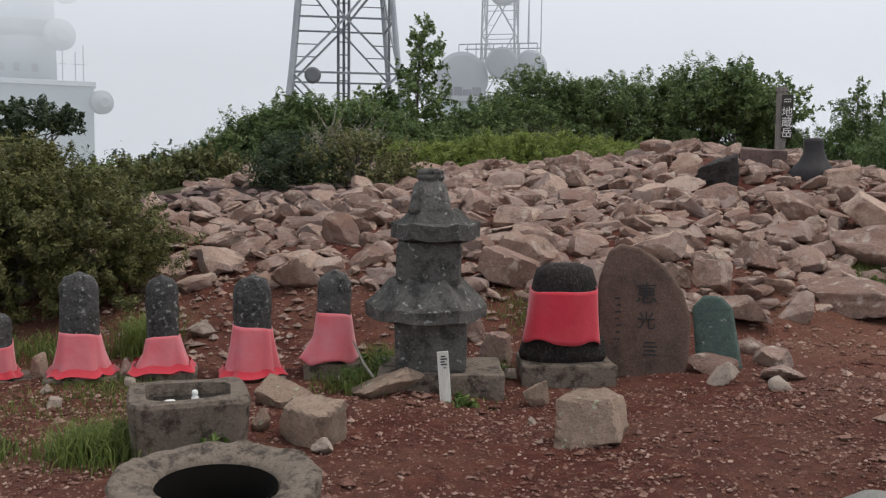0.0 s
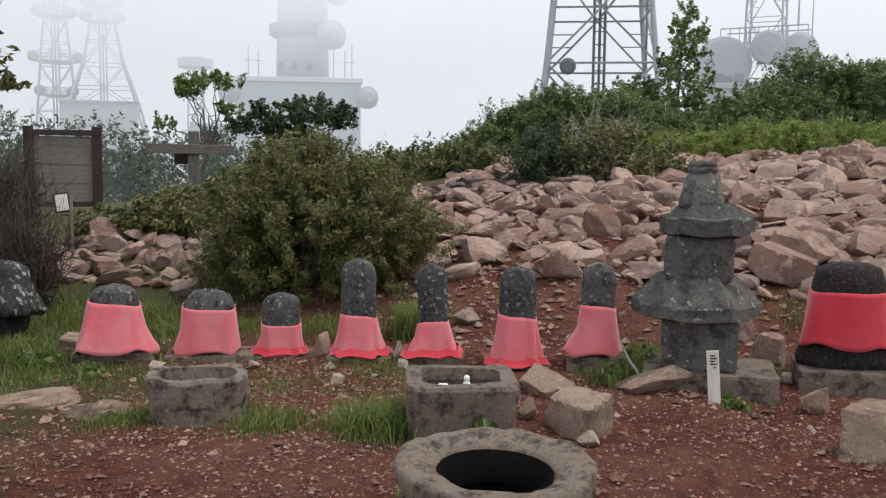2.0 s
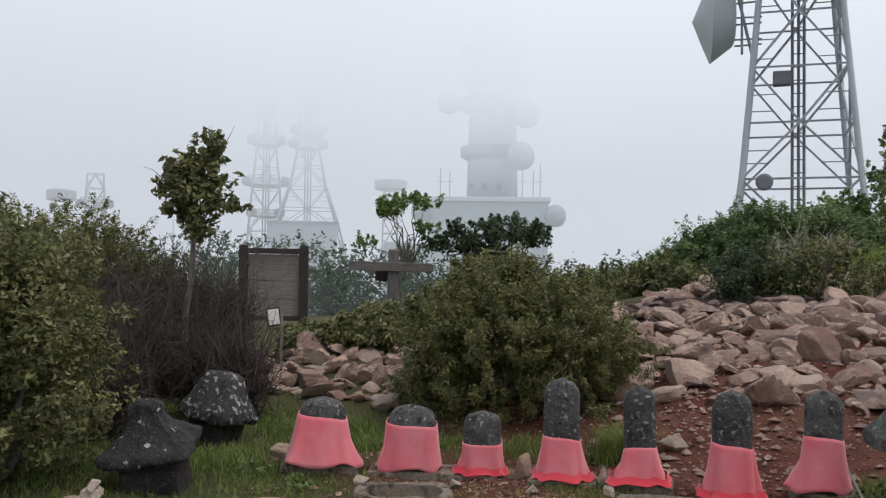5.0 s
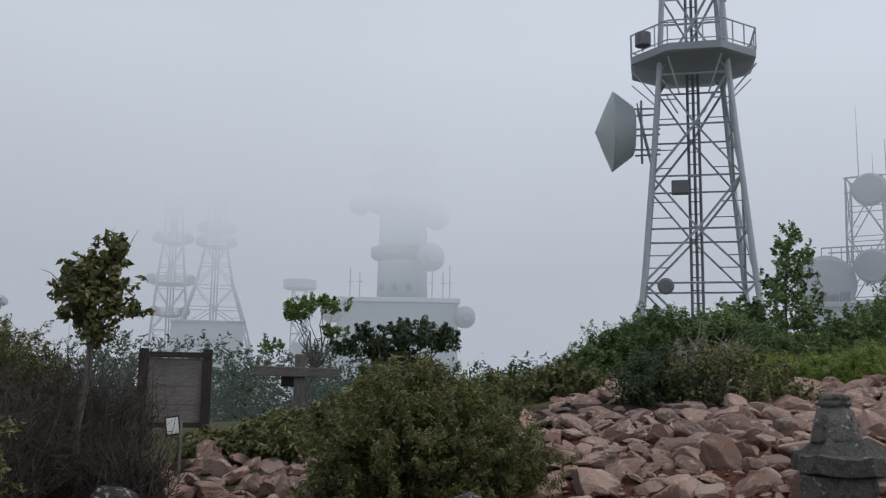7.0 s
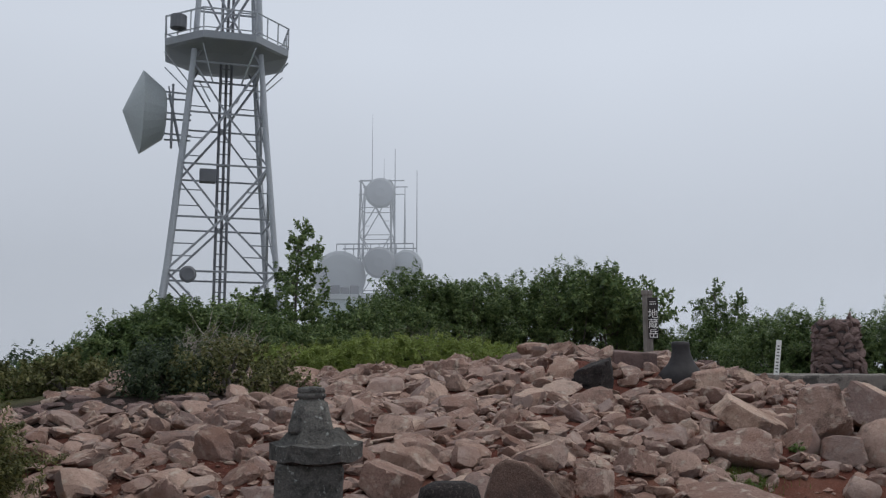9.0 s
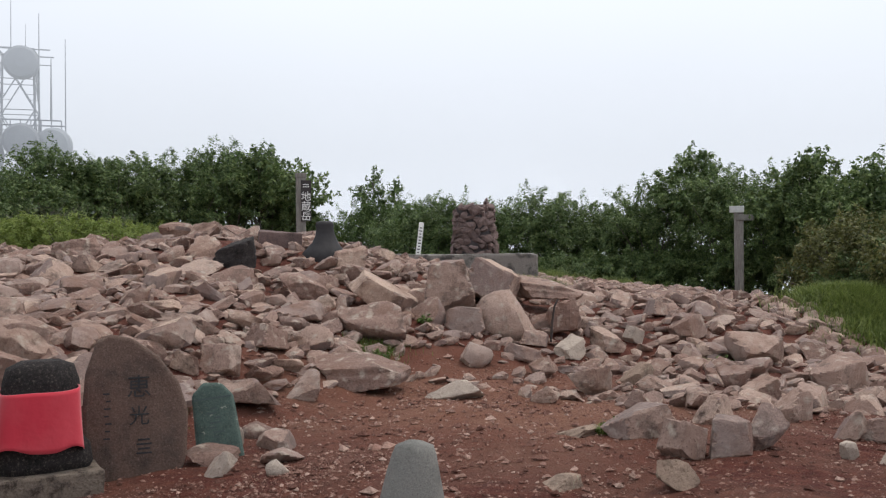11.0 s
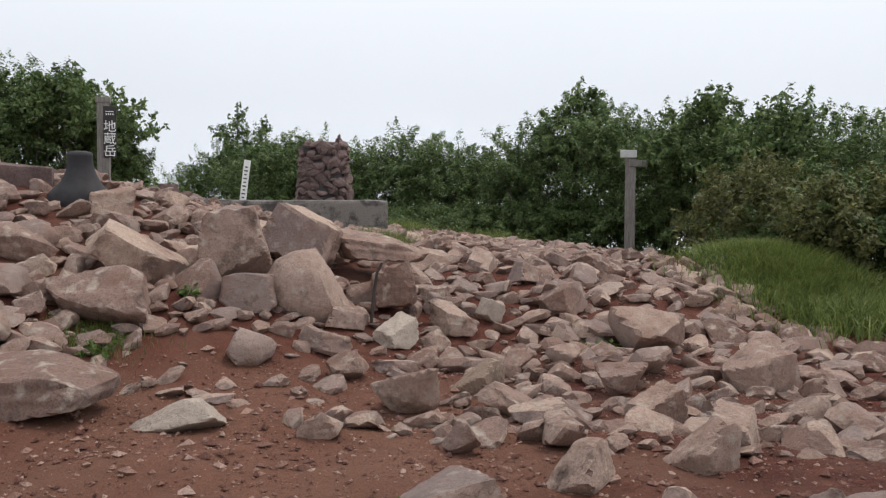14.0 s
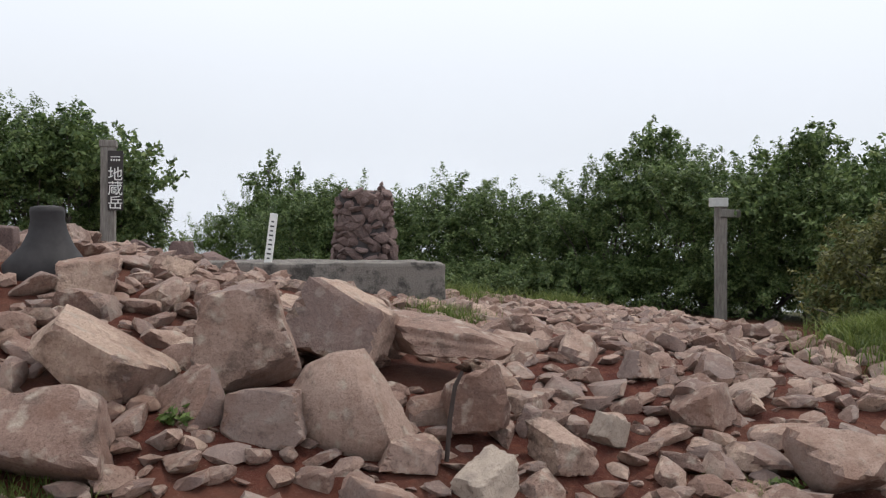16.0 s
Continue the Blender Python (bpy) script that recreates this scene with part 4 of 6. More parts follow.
cshape = [mesh_of("stone", *rock_verts(np.random.default_rng(70 + k), 2, 9), PLUM) for k in range(6)]
for row in range(9):
    rad = (0.55, 0.53, 0.51, 0.49, 0.475, 0.475, 0.48, 0.48, 0.46)[row]
    for k in range(13):
        a = 2 * math.pi * (k + 0.5 * (row % 2) + cr.uniform(-0.2, 0.2)) / 13
        piece("stone", cshape[cr.randrange(6)], cairn, pose(rad * math.cos(a), rad * math.sin(a), 0.07 + 0.137 * row + cr.uniform(-0.055, 0.055), cr.uniform(-35, 35), cr.uniform(-15, 15), math.degrees(a) + cr.uniform(-14, 14)) @ Matrix.Diagonal((cr.uniform(0.14, 0.24), cr.uniform(0.18, 0.42), cr.uniform(0.10, 0.29), 1)))
for k in range(7):
    a = k * 0.9
    piece("stone", cshape[k % 6], cairn, pose(0.22 * math.cos(a), 0.22 * math.sin(a), 1.25, 0, 0, k * 40) @ Matrix.Diagonal((0.36, 0.3, 0.08, 1)))
for k, (s, z) in enumerate(((0.15, 1.33), (0.11, 1.43))):
    piece("stone", cshape[k + 2], cairn, pose(0.30, -0.12, z, 5, 8, 30 * k) @ Matrix.Diagonal((s, s, s * 0.9, 1)))

ws = thing("white_marker_stake", pose(9.48, 17.9, 1.46, 0, 7, -28), "white square marker stake with small dark writing", "stake")
part("stake", box_bm(0.105, 0.105, 0.74, bevel=0.006), WHITE, ws)
for k in range(9):
    part("small_writing", box_bm(0.04 + 0.02 * (k % 2), 0.003, 0.022, 0, -0.0535, 0.08 + 0.066 * k, 0), BLACKPAINT, ws)

gp = thing("trail_signpost", pose(18.43, 17.25, ground(18.43, 17.25) - 0.1, 0, 0, -45), "grey weathered trail signpost with a short arm", "signpost")
gh = 2.78 - ground(18.43, 17.25)
part("post", box_bm(0.23, 0.2, gh, bevel=0.02), GREYWOOD, gp)
part("white_arm", box_bm(0.36, 0.05, 0.17, -0.05, -0.125, gh - 0.16, 0.012), plain("faded_white_board", (0.50, 0.50, 0.47)), gp)
part("arm", box_bm(0.05, 0.52, 0.15, 0.14, 0.1, gh - 0.36, 0.012), GREYWOOD, gp, m=pose(0, 0, 0, 0, 0, -50))
v, f = tube(((7.58, 10.40, 0.30), (7.60, 10.39, 0.58), (7.63, 10.38, 0.78), (7.68, 10.37, 0.87)), (0.016, 0.016, 0.015, 0.013), 8)
tagged(piece("iron_rod", mesh_of("iron_rod", v, f, RUST, True)), "bent rusty iron rod stuck among rocks", "rod")
for x, y, w, h in ((8.1, 19.6, 0.9, 0.42), (8.9, 19.9, 0.5, 0.55), (9.7, 20.4, 1.0, 0.4)):
    boulder(x, y, w, h, PLUM, label="brown squared stone behind the concrete pad")

boulder(-4.47, 3.97, 0.42, 0.13, TAN, label="dark weathered rock half sunk in soil")
stack = thing("stone_stack", pose(-4.47, 3.97 + 0.15, ground(-4.47, 3.97 + 0.15) + 0.08), "three pale flat stones piled on a sunken rock", "stone pile")
for k, (w, z) in enumerate(((0.17, 0.03), (0.14, 0.085), (0.11, 0.135))):
    piece("stone", rock_mesh(4 + 5 * k, PALE), stack, pose(0.01 * k, 0, z, 4, 6 - 8 * k, 40 * k) @ Matrix.Diagonal((w, w * 0.8, 0.065, 1)))
# small stones between the slabs, a fallen branch
for x, y, w, h in ((-2.70, 6.50, 0.13, 0.19), (-2.08, 6.42, 0.10, 0.15), (-1.98, 6.2, 0.08, 0.08), (-2.45, 6.0, 0.09, 0.07), (-3.0, 5.95, 0.12, 0.06), (-3.6, 5.7, 0.12, 0.07), (-0.62, 6.5, 0.07, 0.06), (0.30, 6.35, 0.16, 0.07), (0.16, 6.5, 0.15, 0.05), (0.58, 6.6, 0.12, 0.09), (-1.45, 5.95, 0.10, 0.07), (-2.3, 5.75, 0.1, 0.06), (-4.45, 6.0, 0.4, 0.14), (1.2, 6.1, 0.06, 0.05), (0.62, 5.6, 0.05, 0.05)):
    boulder(x, y, w, h, PALE if w < 0.13 else TAN, label="small pale stone between the statue slabs")
v, f = tube(((-0.52, 6.42, 0.30), (-0.44, 6.30, 0.17), (-0.36, 6.22, 0.08), (-0.26, 6.17, 0.03)), (0.006, 0.009, 0.010, 0.011), 7)
tagged(piece("fallen_branch", mesh_of("fallen_branch", v, f, PALETWIG, True)), "bleached dead branch lying beside the pagoda", "branch")


# ---- towers in the mist ----
def tower_legs(levels, panels, r_leg, r_brace, ring_r=None):
    """A square lattice mast: (z, half width) levels, legs, rings and crossed braces."""
    out_leg, out_br = [], []
    zs = np.linspace(levels[0][0], levels[-1][0], panels + 1)
    hw = np.interp(zs, [q[0] for q in levels], [q[1] for q in levels])
    corner = ((-1, -1), (1, -1), (1, 1), (-1, 1))
    for (z0, h0), (z1, h1) in zip(levels, levels[1:]):
        for cx, cy in corner:
            out_leg.append(bar((cx * h0, cy * h0, z0), (cx * h1, cy * h1, z1), r_leg, 6))
    for k in range(panels):
        z0, z1, h0, h1 = zs[k], zs[k + 1], hw[k], hw[k + 1]
        zm, hm = (z0 + z1) / 2, (h0 + h1) / 2
        for (ax, ay), (cx, cy) in zip(corner, corner[1:] + corner[:1]):
            a0, c0 = Vector((ax * h0, ay * h0, z0)), Vector((cx * h0, cy * h0, z0))
            a1, c1 = Vector((ax * h1, ay * h1, z1)), Vector((cx * h1, cy * h1, z1))
            m0, m1 = (a0 + c0) / 2, (a1 + c1) / 2
            out_br.append(bar(a1, c1, r_brace))
            apex = m1 if k % 2 else m0
            ends = (a0, c0) if k % 2 else (a1, c1)
            for e in ends:
                out_br.append(bar(e, apex, r_brace))
                mid = (e + apex) / 2
                side = a0.lerp(a1, 0.5) if e in (a0, a1) else c0.lerp(c1, 0.5)
                out_br.append(bar(mid, side, r_brace * 0.6))
    return out_leg, out_br


def cone_dish(r):
    return ring_bm(((0.02, 0.0), (r * 0.5, r * 0.20), (r, r * 0.42), (r * 0.98, r * 0.46), (r * 0.62, r * 0.93), (r * 0.52, r * 0.97)), 28)


def from_here(az, dist, z):
    return Vector((-dist * math.sin(radians(az)), 0.3 + dist * math.cos(radians(az)), z))


# the near lattice tower
TZ = -3.0
base = from_here(5.25, 66, TZ)
tw = thing("lattice_tower", Matrix.Translation(base) @ pose(0, 0, 0, 0, 0, 8), "tall grey steel lattice tower with an octagonal platform and dish", "tower")
lv = ((0, 4.9), (11.5, 3.55), (21.0, 2.72), (27.0, 2.25), (36.0, 1.85), (48.0, 1.5))
legs, br = tower_legs(lv, 13, 0.22, 0.095)
for q in legs:
    piece("leg", mesh_of("leg", *q, PALESTEEL, True), tw)
for q in br:
    piece("brace", mesh_of("brace", *q, STEEL), tw)
ladder = [bar((x, y, 0), (x, y, 48), 0.11, 5) for x, y in ((-0.35, 0), (0.05, 0.1), (0.4, 0))] + [bar((-0.4, 0, z), (0.45, 0, z), 0.05) for z in np.arange(1, 47, 0.9)]
piece("cable_ladder", mesh_of("cable_ladder", *tubes(ladder), DARKSTEEL), tw)
bm = ring_bm(((2.6, 26.55), (4.4, 26.85), (4.6, 26.95), (4.62, 27.45), (4.5, 27.47)), 8, phase=0.5)
part("platform", bm, STEEL, tw)
rail = []
for k in range(8):
    a, c = 2 * math.pi * (k + 0.5) / 8, 2 * math.pi * (k + 1.5) / 8
    A, C = Vector((4.6 * math.cos(a), 4.6 * math.sin(a), 27.5)), Vector((4.6 * math.cos(c), 4.6 * math.sin(c), 27.5))
    up = Vector((0, 0, 1.55))
    rail += [bar(A + up, C + up, 0.07), bar(A + up * 0.12, C + up * 0.12, 0.05)]
    rail += [bar(A.lerp(C, u), A.lerp(C, u) + up, 0.055) for u in (0, 0.33, 0.66)]
    rail += [bar(A - Vector((0, 0, 1.0)), Vector((A.x * 0.55, A.y * 0.55, 24.4)), 0.06)]
piece("railing", mesh_of("railing", *tubes(rail), PALESTEEL), tw)
dish = part("dish", cone_dish(2.9), DISHGREY, tw, "conical grey covered dish", m=pose(-6.9, -0.6, 22.4, 0, 90, 6))
frame_ = [bar((-4.1, y, z), (-2.3, y * 0.8, z), 0.09) for y in (-0.9, 0.9) for z in (20.9, 22.4, 23.9)] + [bar((-3.6, y, 20.3), (-3.6, y, 24.5), 0.1) for y in (-0.9, 0.9)] + [bar((-3.0, y, 20.3), (-3.9, y, 24.3), 0.07) for y in (-0.9, 0.9)]
piece("dish_frame", mesh_of("dish_frame", *tubes(frame_), STEEL), tw)
part("equipment_box", box_bm(1.1, 0.8, 0.9, -1.1, -2.4, 17.3, 0.04), DARKSTEEL, tw)
part("drum_antenna", ring_bm(((0.55, 0), (0.55, 0.9)), 14), DARKSTEEL, tw, m=pose(-3.4, -3.0, 27.8))
part("drum_antenna", ring_bm(((0.5, 0), (0.55, 0.8), (0.4, 0.9)), 18), DARKSTEEL, tw, m=pose(-2.2, -3.4, 10.8, 90, 0, 0))
part("upper_dish", cone_dish(1.6), DISHGREY, tw, m=pose(-4.6, -0.6, 35.6, 0, 110, 6))
panels_ = [bar((x, -2.1, z), (x, -2.1, z + 2.6), 0.16, 6) for x, z in ((-2.2, 31.5), (2.2, 31.0), (2.3, 34.5), (-1.9, 36.0))]
piece("panel_antenna", mesh_of("panel_antenna", *tubes(panels_), STEEL), tw)

# the antenna mast with round dishes, behind a building roof
# both mast greys are lightened: part of the haze is put into their colour
MASTGREY = plain("hazed_grey_dish", (0.34, 0.36, 0.38), 0.7)
MASTSTEEL = plain("hazed_mast_steel", (0.24, 0.255, 0.275), 0.7)
am = thing("antenna_mast", Matrix.Translation(from_here(-4.4, 92, -3.0)) @ pose(0, 0, 0, 0, 0, -12), "lattice antenna mast crowded with round dishes in mist", "antenna mast")
legs, br = tower_legs(((4, 2.6), (12.5, 1.7), (23.5, 1.5)), 7, 0.10, 0.055)
piece("mast", mesh_of("mast", *tubes(legs + br), MASTSTEEL), am)
deck = [bar((-3.8, y, 17.0), (3.8, y, 17.0), 0.09) for y in (-1.8, 1.8)] + [bar((-3.8, y, 15.6), (3.8, y, 15.6), 0.07) for y in (-1.8, 1.8)] + [bar((x, -1.8, 15.6), (x, -1.8, 17.0), 0.06) for x in np.arange(-3.8, 3.9, 0.85)] + [bar((-1.7, y, 23.4), (2.9, y, 23.4), 0.08) for y in (-1.6, 1.6)] + [bar((-1.7, -1.6, 22.0), (2.9, -1.6, 22.0), 0.06)]
piece("deck_frame", mesh_of("deck_frame", *tubes(deck), MASTSTEEL), am)
for x, z, top, r in ((-0.3, 23.4, 30.2, 0.07), (2.0, 17.0, 26.6, 0.13), (4.2, 9.5, 24.4, 0.13), (3.0, 17.0, 22.6, 0.16), (0.9, 23.4, 25.6, 0.05)):
    piece("whip_antenna", mesh_of("whip_antenna", *tube(((x, -1.9, z), (x, -1.9, (z + top) / 2), (x, -1.9, top)), (r * 0.7, r * 0.5, r * 0.25), 6), MASTSTEEL), am)
for x, y, z, r, turn, mt in ((-3.4, -2.4, 13.6, 2.6, 200, MASTGREY), (0.6, -2.6, 15.0, 1.55, 182, MASTSTEEL), (0.6, -2.2, 22.0, 1.5, 182, MASTSTEEL), (3.3, -2.2, 14.6, 1.7, 160, MASTGREY)):
    bm = ring_bm(((r * 0.5, -0.5), (r * 0.94, -0.25), (r, 0.0), (r, 0.35), (r * 0.85, 0.55), (r * 0.3, 0.68)), 32)
    part("dish", bm, mt, am, smooth=False, m=pose(x, y, z, 90, 0, turn - 180))
hut = thing("relay_building", Matrix.Translation(from_here(-3.9, 90, 0)), "low pale relay building under the antenna mast", "building")
part("wall", box_bm(9.5, 6, 9.2, 0, 0, -1.0, 0.05), WHITEWALL, hut)
part("roof", box_bm(10.0, 6.5, 0.5, 0, 0, 8.2, 0.04), plain("grey_roof_slab", (0.35, 0.37, 0.38)), hut)
for k in range(4):
    part("roof_unit", box_bm(0.8, 0.8, 0.7 + 0.2 * (k % 2), -4.2 + 0.9 * k, -2, 8.7, 0.03), DARKSTEEL, hut)

# the white station with its round tower
st = thing("white_station", Matrix.Translation(from_here(23.5, 140, -6)) @ pose(0, 0, 0, 0, 0, 23), "white station building with a round antenna tower in mist", "building")
part("main_block", box_bm(17.6, 14, 18.5, 0, 0, 0, 0.1), WHITEWALL, st)
part("side_block", box_bm(7.0, 11, 12.5, -11.5, -2, 0, 0.1), WHITEWALL, st)
part("roof", box_bm(18.2, 14.6, 0.7, 0, 0, 18.5, 0.08), plain("pale_grey_edge", (0.52, 0.56, 0.58)), st)
part("shaft", ring_bm(((3.9, 19.2), (3.7, 30), (3.6, 47)), 32), WHITEWALL, st, smooth=True, m=pose(0.6, 0, 0))
for z, r in ((25.2, 4.9), (32.6, 5.6), (36.4, 5.4), (40.4, 5.2)):
    part("gallery", ring_bm(((3.7, z), (r, z + 0.7), (r, z + 2.1), (r - 0.3, z + 2.15), (r - 0.35, z + 0.9), (3.6, z + 0.85)), 32), plain("grey_gallery", (0.13, 0.145, 0.16)), st, m=pose(0.6, 0, 0))
for x, z in ((-2.5, 20.5), (-0.6, 20.5), (1.6, 20.5)):
    part("window", box_bm(0.7, 0.3, 1.0, x, -3.9, z, 0.02), DARKSTEEL, st)
for x, y, z, r in ((4.6, -4.8, 25.4, 2.1), (5.4, -4.4, 31.6, 2.0), (-5.8, -3.6, 33.5, 1.7), (9.6, -6.5, 16.5, 1.6), (-9.4, -6.5, 17.0, 1.6)):
    part("dish", ring_bm(((r * 0.3, -0.7), (r, 0), (r, 0.8), (r * 0.4, 1.3)), 24), plain("pale_dish", (0.3, 0.325, 0.345)), st, m=pose(x, y, z, 90, 0, 25 if x > 0 else -25))
for x in (-7.0, -5.6, 5.0, 6.6, 7.6):
    piece("roof_mast", mesh_of("roof_mast", *tubes([bar((x, -6, 19), (x, -6, 22.5 + (x % 2)), 0.09), bar((x - 0.5, -6, 21.5), (x + 0.5, -6, 21.5), 0.06)]), STEEL), st)

# twin towers, and three more that fade away
def gallery(tower, z, r, h):
    """An open round gallery: a thin floor, posts and rails, with two small dishes."""
    part("gallery_floor", ring_bm(((r * 0.55, z - 0.3), (r, z), (r, z + 0.16), (r * 0.5, z + 0.18)), 14), STEEL, tower)
    ring = [Vector((r * math.cos(6.2832 * k / 14), r * math.sin(6.2832 * k / 14), z)) for k in range(14)]
    rails = []
    for a, c in zip(ring, ring[1:] + ring[:1]):
        rails += [bar(a, a + Vector((0, 0, h)), 0.09)] + [bar(a + Vector((0, 0, h * u)), c + Vector((0, 0, h * u)), 0.08) for u in (0.35, 0.7, 1.0)]
    piece("gallery_rail", mesh_of("gallery_rail", *tubes(rails), STEEL), tower)
    for s in (-1, 1):
        part("dish", ring_bm(((0.3, -0.4), (0.9, 0), (0.9, 0.5), (0.35, 0.8)), 20), DARKSTEEL, tower, m=pose(s * r * 0.95, -1.5, z + 0.7, 90, 0, 30 * s))


for az, dist, lv, floors in ((37.27, 170, ((0, 3.9), (13.5, 2.9), (20, 2.4), (28, 1.6), (38, 1.3)), ((19.6, 3.5, 1.7), (14.0, 2.6, 1.2), (27.0, 2.7, 2.0))), (34.73, 165, ((0, 8.5), (13, 5.2), (19.5, 3.1), (26.5, 1.8), (38, 1.4)), ((26.0, 2.7, 2.0), (28.5, 2.5, 1.5)))):
    ft = thing("far_tower", Matrix.Translation(from_here(az, dist, -2)) @ pose(0, 0, 0, 0, 0, az), "pale lattice tower fading into mist", "tower", "towers in the mist")
    legs, br = tower_legs(lv, 10, 0.17, 0.085)
    piece("mast", mesh_of("mast", *tubes(legs + br), STEEL), ft)
    piece("cable_ladder", mesh_of("cable_ladder", *tubes([bar((x, 0, 0), (x, 0, 38), 0.16) for x in (-0.5, 0.0, 0.5)]), STEEL), ft)
    for z, r, h in floors:
        gallery(ft, z, r, h)
ft = thing("far_tower", Matrix.Translation(from_here(47.1, 205, -2)) @ pose(0, 0, 0, 0, 0, 47), "faint lattice tower in thick mist", "tower", "towers in the mist")
legs, br = tower_legs(((0, 2.6), (12, 2.2), (24, 1.6)), 8, 0.2, 0.12)
piece("mast", mesh_of("mast", *tubes(legs + br), STEEL), ft)
gallery(ft, 17.0, 2.9, 2.0)
for az, dist, top, r, label in ((29.57, 190, 23.5, 3.4, "faint antenna drum on a mast in thick mist"), (48.93, 190, 19.3, 2.7, "faint antenna drum on a thin mast in mist")):
    ft = thing("far_tower", Matrix.Translation(from_here(az, dist, -2)) @ pose(0, 0, 0, 0, 0, az), label, "tower", "towers in the mist")
    legs, br = tower_legs(((0, r * 0.5), (top - 2, r * 0.42)), 7, 0.16, 0.1)
    piece("mast", mesh_of("mast", *tubes(legs + br), STEEL), ft)
    part("drum", ring_bm(((r * 0.7, top - 2.3), (r, top - 2.0), (r, top - 0.3), (r * 0.7, top)), 24), STEEL, ft)
fb = thing("far_building", Matrix.Translation(from_here(35.0, 160, -4)) @ pose(0, 0, 0, 0, 0, 35), "flat grey building at the foot of the twin towers", "building")
part("wall", box_bm(11.6, 8, 14.2, 0, 0, 0, 0.1), plain("grey_render", (0.36, 0.39, 0.41), 0.85), fb)
part("roof", box_bm(12.0, 8.4, 0.4, 0, 0, 14.2, 0.05), plain("darker_roof_edge", (0.28, 0.3, 0.32)), fb)

# mist banks between them, all farther than fifty metres: thin shells whose own glow paints the haze
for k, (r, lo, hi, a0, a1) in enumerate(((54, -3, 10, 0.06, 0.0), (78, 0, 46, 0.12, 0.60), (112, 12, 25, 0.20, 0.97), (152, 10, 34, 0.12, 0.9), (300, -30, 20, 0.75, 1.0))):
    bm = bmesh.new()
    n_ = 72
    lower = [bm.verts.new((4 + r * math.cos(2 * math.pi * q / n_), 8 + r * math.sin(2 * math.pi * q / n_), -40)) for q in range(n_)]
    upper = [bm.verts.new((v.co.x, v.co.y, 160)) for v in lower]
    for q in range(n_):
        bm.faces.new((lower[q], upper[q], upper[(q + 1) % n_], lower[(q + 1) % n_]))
    ob = tagged(part("backdrop", bm, mist("mist_bank", lo, hi, a0, a1, r), smooth=True), "drifting pale grey mist drawn as a glowing shell", "mist", kind="structure")
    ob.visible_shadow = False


# ---- plants ----
def leaf_cloud(blobs, count, leaf, rng, clump=0.22, clumps=90, shell=0.5, flat=0.6, long_=1.7, rise=0.75):
    """Leaves in clumps through and over the ellipsoids (x, y, z, rx, ry, rz)."""
    B = np.array(blobs, float)
    vol = (B[:, 3] * B[:, 4] * B[:, 5]) ** 0.67
    pickb = rng.choice(len(B), clumps, p=vol / vol.sum())
    d = rng.normal(size=(clumps, 3))
    d /= np.linalg.norm(d, axis=1)[:, None]
    d[:, 2] = np.where(d[:, 2] < -0.8, -d[:, 2], d[:, 2])
    rad = shell + (1 - shell) * rng.random(clumps) ** 0.6
    rad *= 1 + 0.16 * rng.normal(size=clumps)
    C = B[pickb, :3] + d * rad[:, None] * B[pickb, 3:]
    size = clump * rng.uniform(0.6, 1.5, clumps)
    way = d * 0.8 + np.array((0, 0, rise)) + rng.normal(size=(clumps, 3)) * 0.45
    way /= np.linalg.norm(way, axis=1)[:, None]
    own = rng.integers(0, clumps, count)
    e = rng.normal(size=(count, 3))
    e /= np.linalg.norm(e, axis=1)[:, None]
    u = rng.uniform(-0.7, 1.0, count)
    P = C[own] + way[own] * (u * size[own] * 1.5)[:, None] + e * (rng.random(count) ** 0.5 * size[own] * (0.85 - 0.55 * np.maximum(u, 0)))[:, None]
    nrm = e * 0.5 + d[own] * 0.4 + rng.normal(size=(count, 3)) * 0.6 + np.array((0, 0, flat))
    nrm /= np.linalg.norm(nrm, axis=1)[:, None]
    t = np.cross(nrm, rng.normal(size=(count, 3)))
    t /= np.linalg.norm(t, axis=1)[:, None] + 1e-9
    s = np.cross(nrm, t)
    L = leaf * rng.uniform(0.6, 1.4, count)[:, None]
    if (leaf < 0.03 or 0.04 < leaf < 0.058 or leaf > 0.1) and count > 5000:
        V = np.stack((P - t * L * 0.5 * long_ - s * L * 0.42, P - t * L * 0.35 * long_ + s * L * 0.42, P + t * L * 0.5 * long_ + nrm * L * 0.12), 1).reshape(-1, 3)
        return V, np.arange(count * 3).reshape(-1, 3), C
    V = np.stack((P - t * L * 0.5 * long_, P + s * L * 0.42, P + t * L * 0.5 * long_ + nrm * L * 0.12, P - s * L * 0.42), 1).reshape(-1, 3)
    return V, np.arange(count * 4).reshape(-1, 4), C


def limbs(root, tips, r0, rng, wander=0.12, sides=5):
    out = []
    root = Vector(root)
    for tip in tips:
        tip = Vector(tip)
        k = 5
        pts, rad = [], []
        for q in range(k + 1):
            f = q / k
            w = Vector(rng.normal(size=3)) * wander * f * (1 - f) * 2
            pts.append(root.lerp(tip, f) + w + Vector((0, 0, 0.25 * (tip - root).length * f * (1 - f))))
            rad.append(r0 * (1 - 0.85 * f))
        out.append(tube(pts, rad, sides))
    return out


